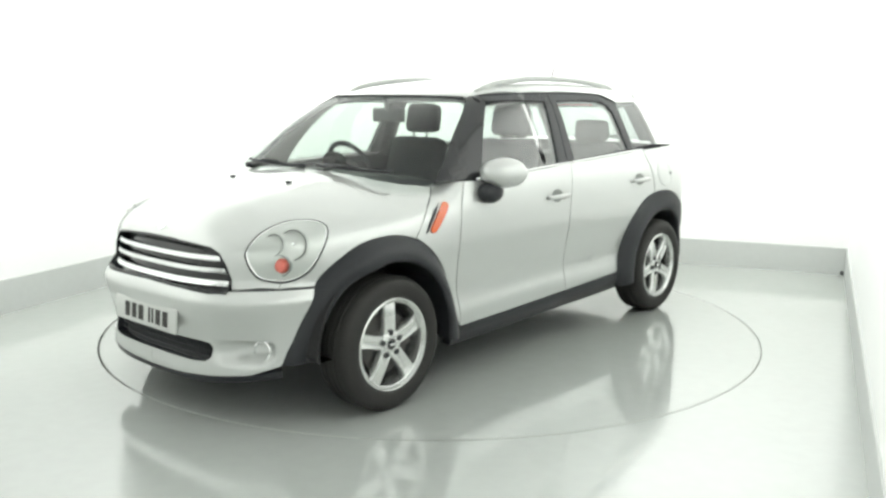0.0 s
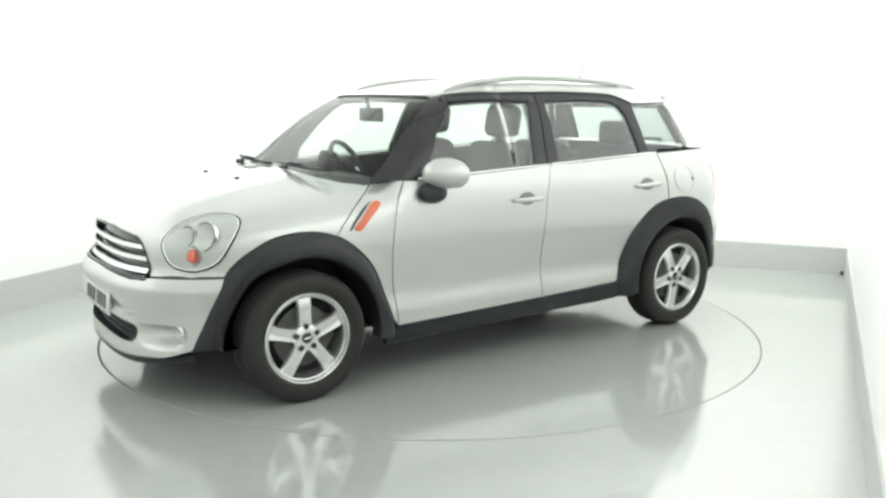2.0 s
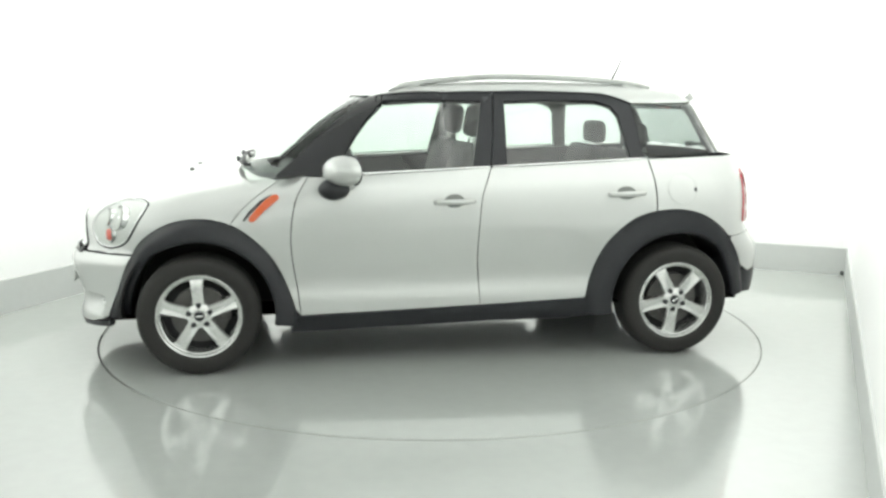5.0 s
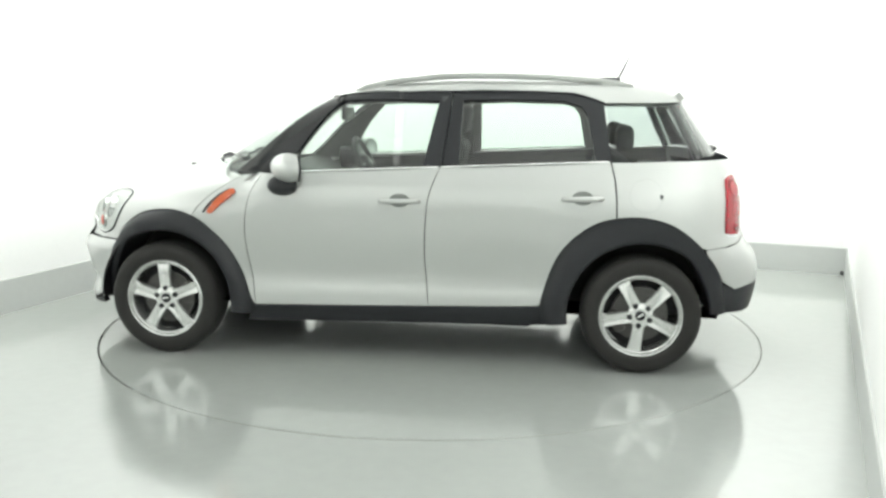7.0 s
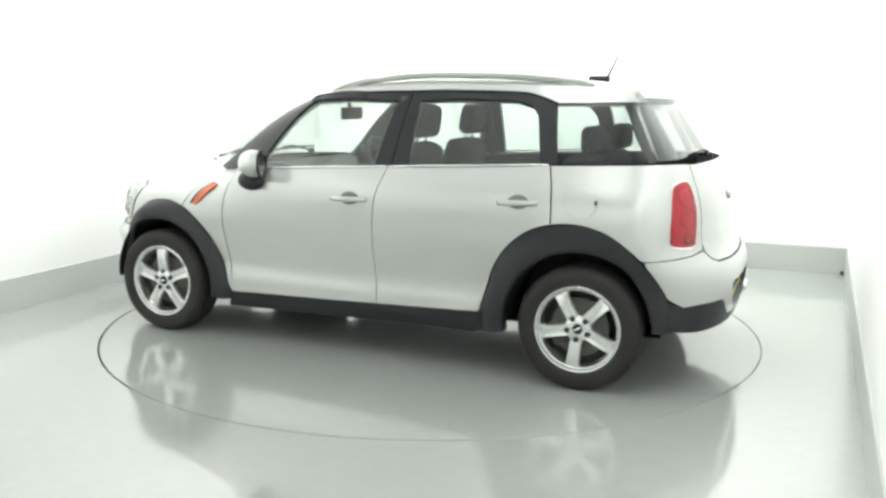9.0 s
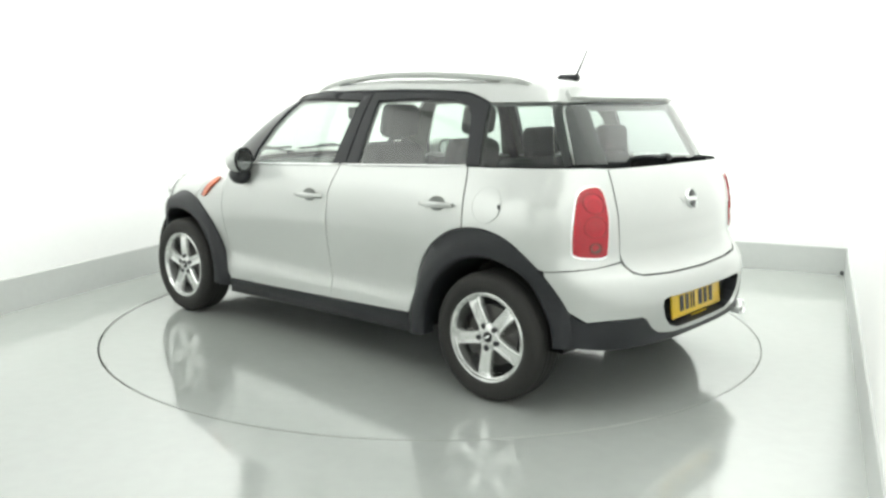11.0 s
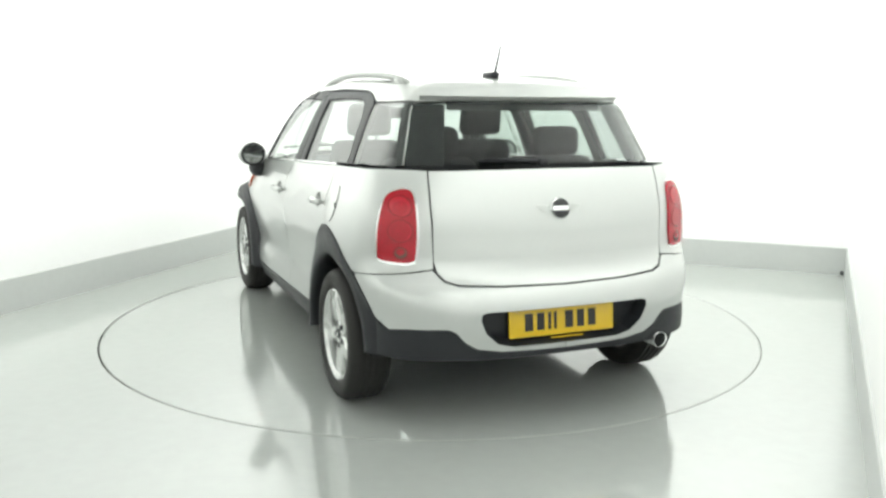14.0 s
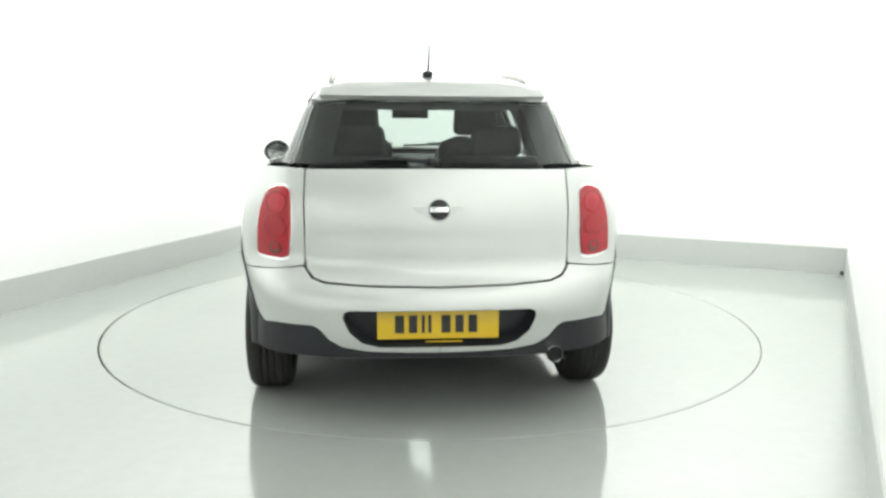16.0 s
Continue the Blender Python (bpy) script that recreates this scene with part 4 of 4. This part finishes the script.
    # scuttle and wipers at the screen's foot
    o = [(1.105, 0, 1.03), (1.085, 0.3, 1.028), (1.045, 0.48, 1.018), (0.975, 0.62, 1.006), (0.88, 0.71, 0.995), (0.74, 0.70, 1.0), (0.85, 0.58, 1.035), (0.93, 0.35, 1.045), (0.96, 0, 1.05)]
    bm = bmesh.new()
    bm.faces.new([bm.verts.new(p) for p in whole(o)])
    bmesh.ops.triangulate(bm, faces=bm.faces[:])
    bmesh.ops.solidify(bm, geom=bm.faces[:], thickness=0.015)
    part("scuttle", sharpen(bm), PLASTIC, CAR, "black scuttle panel")
    for y0, y1 in ((-0.50, 0.02), (0.10, 0.60)):
        pts = []
        for t in np.linspace(0, 1, 9):
            q = Vector(NC(y0 + (y1 - y0) * t, 1.066 - 0.012 * t))
            pts.append(q + Vector((0.012 + 0.012 * math.sin(math.pi * t), 0, 0.012)))
        w = part("wiper", tube(pts, 0.009, sides=6), PLASTIC, CAR, "black windscreen wiper")
        a0 = Vector((1.07, y0 + 0.02, 1.045))
        part("wiper_arm", tube([a0, pts[3] + Vector((0.02, 0, 0.012)), pts[5] + Vector((0.01, 0, 0.008))], 0.009, sides=6), PLASTIC, w)
        part("wiper_cap", box(0.045, 0.045, 0.03, Matrix.Translation(a0), 0.01), PLASTIC, w)


def mirrors():
    c = Vector((0.556, 0.912, 1.056))
    u, v2 = Vector((0.78, -0.63, 0)), Vector((0.63, 0.78, 0))
    m, e = Vector((-0.95, -0.31, 0)), Vector((-0.31, 0.95, 0))
    bm = bmesh.new()
    bmesh.ops.create_uvsphere(bm, u_segments=32, v_segments=20, radius=1.0)
    for v in bm.verts:
        x, y, z = v.co
        v.co = u * (0.122 * x) + v2 * (0.08 * y) + Vector((0, 0, 0.077 * z))
        v.co -= m * max(0.0, v.co.dot(m) - 0.05)
        v.co += c
    cap = pair("door_mirror", sharpen(bm, 45), PAINT, CAR, "white rounded door mirror on a black foot")
    o = c + m * 0.05 + e * 0.018
    ring = [o + m * 0.002 + e * (0.078 * math.cos(a)) + Vector((0, 0, 0.067 * math.sin(a))) for a in np.linspace(0, 2 * math.pi, 28, endpoint=False)]
    pair("mirror_rim", tube(ring, 0.009, True, 8), GLOSSBLACK, cap)
    g = bmesh.new()
    g.faces.new([g.verts.new(o + m * 0.006 + e * (0.076 * math.cos(a)) + Vector((0, 0, 0.065 * math.sin(a)))) for a in np.linspace(0, 2 * math.pi, 28, endpoint=False)])
    bmesh.ops.solidify(g, geom=g.faces[:], thickness=0.004)
    bmesh.ops.recalc_face_normals(g, faces=g.faces[:])
    pair("mirror_glass", sharpen(g), MIRRORGLASS, cap, "mirror glass")
    f = bmesh.new()
    bmesh.ops.create_uvsphere(f, u_segments=20, v_segments=12, radius=1.0)
    for v in f.verts:
        v.co = Vector((0.082 * v.co.x, 0.06 * v.co.y, 0.056 * v.co.z)) + c + Vector((0.05, -0.045, -0.098))
    arm = tube([c + Vector((0.04, -0.045, -0.095)), c + Vector((0.03, -0.08, -0.09)), Vector((0.59, 0.80, 0.975))], lambda t: 0.045 - 0.008 * t, sides=10)
    pair("mirror_foot", merge(f, arm), PLASTIC, cap, "black mirror foot")


def arch_flare(line, hub, front):
    """A black arch: from the body out to a flat band, then in round the tyre."""
    bm = bmesh.new()
    rows = []
    for x, z in line:
        a = math.atan2(z - HUBZ, x - hub)
        rad = 0.382 - 0.030 * float(ramp((math.cos(a) * (1 if front else -1) - 0.55) / 0.4))
        inner = Vector((hub + rad * math.cos(a), 0, max(0.17, HUBZ + rad * math.sin(a))))
        o = Vector(S(x, z))
        ex = abs(x)
        wide = 0.882 if front else 0.89
        if ex > 1.45:
            wide -= (0.62 if front else 0.25) * (ex - 1.45) ** 1.2
        ins = []
        for t, y in ((0.0, None), (0.05, o.y + 0.006), (0.30, wide - 0.020), (0.49, wide - 0.008), (0.85, wide), (0.97, wide - 0.006), (1.0, wide - 0.02), (1.0, wide - (0.13 if z > 0.33 else 0.05)), (1.0, wide - (0.33 if z > 0.33 else 0.08))):
            p = Vector((o.x + (inner.x - o.x) * t, 0, o.z + (inner.z - o.z) * t))
            p.y = o.y - 0.012 if y is None else max(y, o.y + 0.006) if t < 0.5 else y
            ins.append(bm.verts.new(p))
        rows.append(ins)
    for a, b in zip(rows, rows[1:]):
        for k in range(len(a) - 1):
            bm.faces.new((a[k], a[k + 1], b[k + 1], b[k]))
    bmesh.ops.recalc_face_normals(bm, faces=bm.faces[:])
    bm.normal_update()
    if sum(f.normal.y for f in bm.faces) < 0:
        bmesh.ops.reverse_faces(bm, faces=bm.faces[:])
    return sharpen(bm, 55)


def arches():
    pair("wheel_arch", arch_flare(ARCH_F, WB, True), PLASTIC, CAR, "black plastic wheel arch")
    pair("wheel_arch", arch_flare(ARCH_R, -WB, False), PLASTIC, CAR, "black plastic wheel arch")
    o = [S(0.80, 0.289), S(0.3, 0.302), S(-0.1, 0.314), S(-0.78, 0.336), S(-0.80, 0.235), S(-0.6, 0.228), S(0.2, 0.212), S(0.84, 0.196)]
    pair("sill", patch(side, o, h=0.05, off=0.006, depth=0.05), PLASTIC, CAR, "black plastic sill")
    # wheel wells and underside
    for hub in (WB, -WB):
        well = lathe([(0.375, 0.52), (0.40, 0.52), (0.40, 0.80), (0.39, 0.80), (0.39, 0.53)], 40)
        well.transform(Matrix.Translation((hub, 0, HUBZ + 0.01)))
        for v in [v for v in well.verts if v.co.z < 0.3]:
            v.co.z = 0.3
        plate = lathe([(0.0001, 0.50), (0.40, 0.50)], 40)
        plate.transform(Matrix.Translation((hub, 0, HUBZ + 0.01)))
        for v in plate.verts:
            v.co.z = max(v.co.z, 0.3)
        pair("wheel_well", merge(well, plate), DARK, CAR)
    floor = merge(box(1.5, 1.54, 0.06, Matrix.Translation((0.02, 0, 0.235)), 0.02), box(3.2, 0.98, 0.07, Matrix.Translation((0.23, 0, 0.245)), 0.03),
                  box(0.3, 0.8, 0.1, Matrix.Translation((1.72, 0, 0.24)), 0.03), box(0.2, 1.2, 0.10, Matrix.Translation((-1.72, 0, 0.42)), 0.03))
    part("underbody", floor, DARK, CAR, "dark underbody")
    # inner skin seen through panel gaps and windows
    o = [S(0.80, 0.30), S(-0.76, 0.335)] + [S(*p) for p in stretch(ARCH_R, -0.775, -1.70)] + [S(-1.72, 0.5), S(-1.6, 1.11), S(-1.1, 1.09), S(0.0, 1.035), S(0.735, 0.99)] + [S(1.13, 0.77)] + [S(*p) for p in reversed(stretch(ARCH_F, 0.80, 1.13))]
    pair("inner_skin", patch(side, o, h=0.05, off=-0.016, depth=0), CABINGREY, CAR)
    # Backing strips added behind the seams, dark to paint shade into the gaps.
    o = [R(0, 1.112), R(0.63, 1.112), R(0.63, 0.66), R(0.5, 0.60), R(0, 0.59)]
    part("tailgate_frame", patch(rearl, whole(o), h=0.06, off=-0.016, depth=0), CABINGREY, CAR)
    o = [S(1.62, 0.57), N(0.70, 0.57), N(0.52, 0.57), N(0.52, 0.64), N(0.70, 0.64), S(1.62, 0.64)]
    pair("nose_frame", patch(frontl, o, h=0.06, off=-0.016, depth=0), CABINGREY, CAR)
    o = [R(0, 1.11), R(0.66, 1.11), R(0.72, 0.75), R(0.70, 0.47), R(0, 0.47)]
    part("rear_inner_skin", patch(rearl, whole(o), h=0.08, off=-0.13, depth=0), CABINGREY, CAR)


def wheel(front):
    """Five-spoke alloy wheel; its outer face looks along +y."""
    w = new("wheel")
    w.parent = CAR
    tagged(w, "five-spoke silver alloy wheel with black tyre")
    R0 = 0.312
    prof = [(0.214, 0.078), (0.222, 0.092), (0.232, 0.098), (0.25, 0.102), (0.272, 0.1025), (0.288, 0.098), (0.299, 0.089), (0.3065, 0.077), (0.3105, 0.066)]
    for c in (0.046, 0.014, -0.018, -0.05):
        prof += [(R0, c + 0.011), (R0, c - 0.008), (R0 - 0.006, c - 0.010), (R0 - 0.006, c - 0.014)]
    prof += [(0.3105, -0.068), (0.299, -0.09), (0.272, -0.1025), (0.232, -0.098), (0.214, -0.078)]
    part("tyre", lathe(prof, 72), RUBBER, w, "black road tyre")
    rim = lathe([(0.2, -0.08), (0.218, -0.08), (0.218, 0.08), (0.2185, 0.089), (0.214, 0.093), (0.2075, 0.091), (0.204, 0.082), (0.199, 0.066), (0.193, 0.03), (0.19, -0.07)], 72)
    lip = lathe([(0.2015, 0.070), (0.2015, 0.078), (0.1985, 0.081), (0.1945, 0.078), (0.1935, 0.068), (0.191, 0.030)], 72)
    part("rim", merge(rim, lip), ALLOY, w, "silver alloy rim")
    bm = bmesh.new()
    for k in range(5):
        a = math.radians(90 + 72 * k)
        rows = []
        for r, hw, y in ((0.04, 0.034, 0.072), (0.075, 0.0335, 0.074), (0.12, 0.033, 0.076), (0.165, 0.035, 0.074), (0.192, 0.039, 0.07), (0.205, 0.046, 0.064)):
            row = []
            for s, dy in ((-1, -0.035), (-1, -0.008), (-0.82, 0.0), (-0.3, -0.004), (0.3, -0.004), (0.82, 0.0), (1, -0.008), (1, -0.035)):
                d, t = Vector((math.cos(a), 0, math.sin(a))), Vector((-math.sin(a), 0, math.cos(a)))
                row.append(bm.verts.new(d * r + t * (s * hw) + Vector((0, y + dy, 0))))
            rows.append(row)
        for p, q in zip(rows, rows[1:]):
            for j in range(7):
                bm.faces.new((p[j], p[j + 1], q[j + 1], q[j]))
    bmesh.ops.recalc_face_normals(bm, faces=bm.faces[:])
    bm.normal_update()
    if sum(f.normal.y for f in bm.faces) < 0:
        bmesh.ops.reverse_faces(bm, faces=bm.faces[:])
    hub = lathe([(0.0001, 0.074), (0.03, 0.074), (0.058, 0.073), (0.066, 0.066), (0.068, 0.03)], 40)
    part("spokes", merge(sharpen(bm, 40), hub), ALLOY, w, "five broad alloy spokes")
    cap = lathe([(0.0001, 0.081), (0.021, 0.080), (0.0255, 0.0765), (0.0265, 0.07)], 28)
    c = part("hub_cap", cap, GLOSSBLACK, w, "black hub cap")
    part("hub_emblem", box(0.034, 0.002, 0.009, Matrix.Translation((0, 0.0815, 0)), 0.001), CHROME, c)
    # Raised black discs stand in for the dark, shaded bolt holes.
    for k in range(5):
        a = math.radians(90 + 72 * k)
        b = lathe([(0.0001, 0.0775), (0.008, 0.0775), (0.0135, 0.0765), (0.014, 0.06)], 14)
        b.transform(Matrix.Translation((0.055 * math.cos(a), 0, 0.055 * math.sin(a))))
        part("wheel_bolt", b, PLASTIC, w)
    disc = lathe([(0.06, 0.02), (0.06, 0.03), (0.146, 0.03), (0.146, 0.006), (0.06, 0.006)], 48)
    part("brake_disc", disc, DISC, w, "grey steel brake disc")
    part("backing", lathe([(0.0001, -0.01), (0.19, -0.01)], 40), DARK, w)
    part("caliper", box(0.06, 0.05, 0.12, Matrix.Translation((-0.125 if front else 0.125, 0.022, 0.02)), 0.012), DISC, w)
    return w


def wheels():
    for x, spin in ((WB, 3), (-WB, 28.9)):
        w = wheel(x > 0)
        w.matrix_basis = pose(x, 0.773, HUBZ) @ pose(0, 0, 0, 0, spin, 0)
        copy_thing(w, pose(x, -0.773, HUBZ) @ pose(0, 0, 0, 0, 0, 180) @ pose(0, 0, 0, 0, 21, 0))


def seat_shape(w, d, h, r, m, squeeze=0.0):
    b = box(d, w, h, None, r, 4)
    for v in b.verts:
        k = (v.co.z / h + 0.5)
        v.co.y *= 1 - squeeze * k
        v.co.x += 0.03 * math.cos(v.co.y / w * math.pi) - 0.02
    b.transform(m)
    return b


def interior():
    for y in (-0.36, 0.36):
        s = part("front_seat", seat_shape(0.50, 0.52, 0.16, 0.06, Matrix.Translation((0.20, y, 0.62))), CLOTH, CAR, "dark cloth front seat")
        part("backrest", seat_shape(0.50, 0.15, 0.60, 0.06, Matrix.Translation((-0.13, y, 0.88)) @ pose(0, 0, 0, 0, -16, 0), 0.16), CLOTH, s)
        part("headrest", seat_shape(0.27, 0.10, 0.19, 0.045, Matrix.Translation((-0.235, y, 1.295)) @ pose(0, 0, 0, 0, -10, 0), 0.05), CLOTH, s, "dark headrest")
        for k in (-0.055, 0.055):
            part("headrest_rod", tube([(-0.205, y + k, 1.14), (-0.232, y + k, 1.26)], 0.007, sides=8), CHROME, s)
    for y in (-0.34, 0.34):
        s = part("rear_seat", seat_shape(0.56, 0.50, 0.16, 0.06, Matrix.Translation((-0.80, y, 0.66))), CLOTH, CAR, "dark cloth rear seat")
        part("backrest", seat_shape(0.56, 0.14, 0.52, 0.06, Matrix.Translation((-1.10, y, 0.88)) @ pose(0, 0, 0, 0, -18, 0), 0.1), CLOTH, s)
        part("headrest", seat_shape(0.26, 0.09, 0.15, 0.04, Matrix.Translation((-1.21, y, 1.21)), 0.05), CLOTH, s, "dark headrest")
    bm = box(0.44, 1.36, 0.34, None, 0.08, 4)
    for v in bm.verts:
        if v.co.z > 0:
            v.co.z += 0.05 * (1 - (v.co.y / 0.68) ** 2) - 0.06 * (v.co.x < 0)
    bm.transform(Matrix.Translation((0.70, 0, 0.84)))
    d = part("dashboard", bm, CABINGREY, CAR, "dark grey dashboard")
    part("instrument_pod", lathe([(0.0001, 0.03), (0.06, 0.03), (0.075, 0.0), (0.075, -0.05)], 24), GLOSSBLACK, d)
    d.children[0].data.transform(Matrix.Translation((0.53, -0.36, 1.03)) @ pose(0, 0, 0, 0, 0, 90))
    part("centre_console", box(1.0, 0.24, 0.30, Matrix.Translation((0.05, 0, 0.55)), 0.05, 3), CABINGREY, CAR)
    m = Matrix.Translation((0.41, -0.36, 0.985)) @ pose(0, 0, 0, 0, 0, 90) @ pose(0, 0, 0, 24, 0, 0)
    ring = [m @ Vector((0.182 * math.cos(a), 0, 0.182 * math.sin(a))) for a in np.linspace(0, 2 * math.pi, 40, endpoint=False)]
    st = part("steering_wheel", tube(ring, 0.016, True, 10), PLASTIC, CAR, "dark three-spoke steering wheel")
    hubm = lathe([(0.0001, 0.03), (0.05, 0.025), (0.07, 0.0), (0.07, -0.03)], 24)
    hubm.transform(m)
    part("wheel_boss", hubm, PLASTIC, st)
    for a in (0, 180, 270):
        e = Vector((0.18 * math.cos(radians(a)), 0, 0.18 * math.sin(radians(a))))
        part("wheel_spoke", tube([m @ (e * 0.3), m @ e], 0.017, sides=8), ALLOY, st)
    rv = box(0.03, 0.25, 0.08, Matrix.Translation((0.45, 0, 1.325)), 0.014, 3)
    mm = part("rear_view_mirror", rv, PLASTIC, CAR, "dark interior mirror")
    part("mirror_stem", tube([(0.46, 0, 1.35), (0.48, 0, 1.42)], 0.012, sides=8), PLASTIC, mm)
    pair("pillar_lining", tube([SC(-0.25, 1.06)[0:1] + (0.735, 1.04), (-0.24, 0.66, 1.25), (-0.23, 0.585, 1.42)], 0.035, sides=8), CABINGREY, CAR)
    part("parcel_shelf", box(0.36, 1.05, 0.02, Matrix.Translation((-1.56, 0, 1.02)), 0.008), CABINGREY, CAR, "dark load cover")


doors()
wings()
bonnet()
front_bumper()
quarters()
tailgate()
rear_bumper()
cabin_shell()
mirrors()
arches()
wheels()
interior()

# ---- what moves: the turntable and the car on it ----
SWEEP = [(0.0, 48.51), (0.5, 46.46), (1.0, 43.12), (1.5, 39.12), (2.0, 34.42), (2.5, 30.25), (3.0, 26.14), (3.5, 22.02), (4.0, 17.77), (6.5, -3.31), (7.0, -7.76), (7.5, -11.88),
         (8.0, -16.59), (8.5, -20.74), (9.0, -24.69), (11.5, -46.53), (12.0, -50.69), (12.5, -54.84), (13.0, -59.43), (13.5, -63.55), (14.0, -68.35), (14.5, -72.49), (15.0, -76.74), (15.5, -80.94), (16.0, -85.36)]


def motions():
    off = Vector((-0.0696, -0.118, 0.0))
    walk(CAR, [(t, pose(0, 0, 0, 0, 0, a) @ Matrix.Translation(off) @ pose(0, 0, 0, 0, 0, 180)) for t, a in SWEEP])
    walk(TABLE, [(t, pose(0, 0, 0, 0, 0, a)) for t, a in SWEEP])


motions()
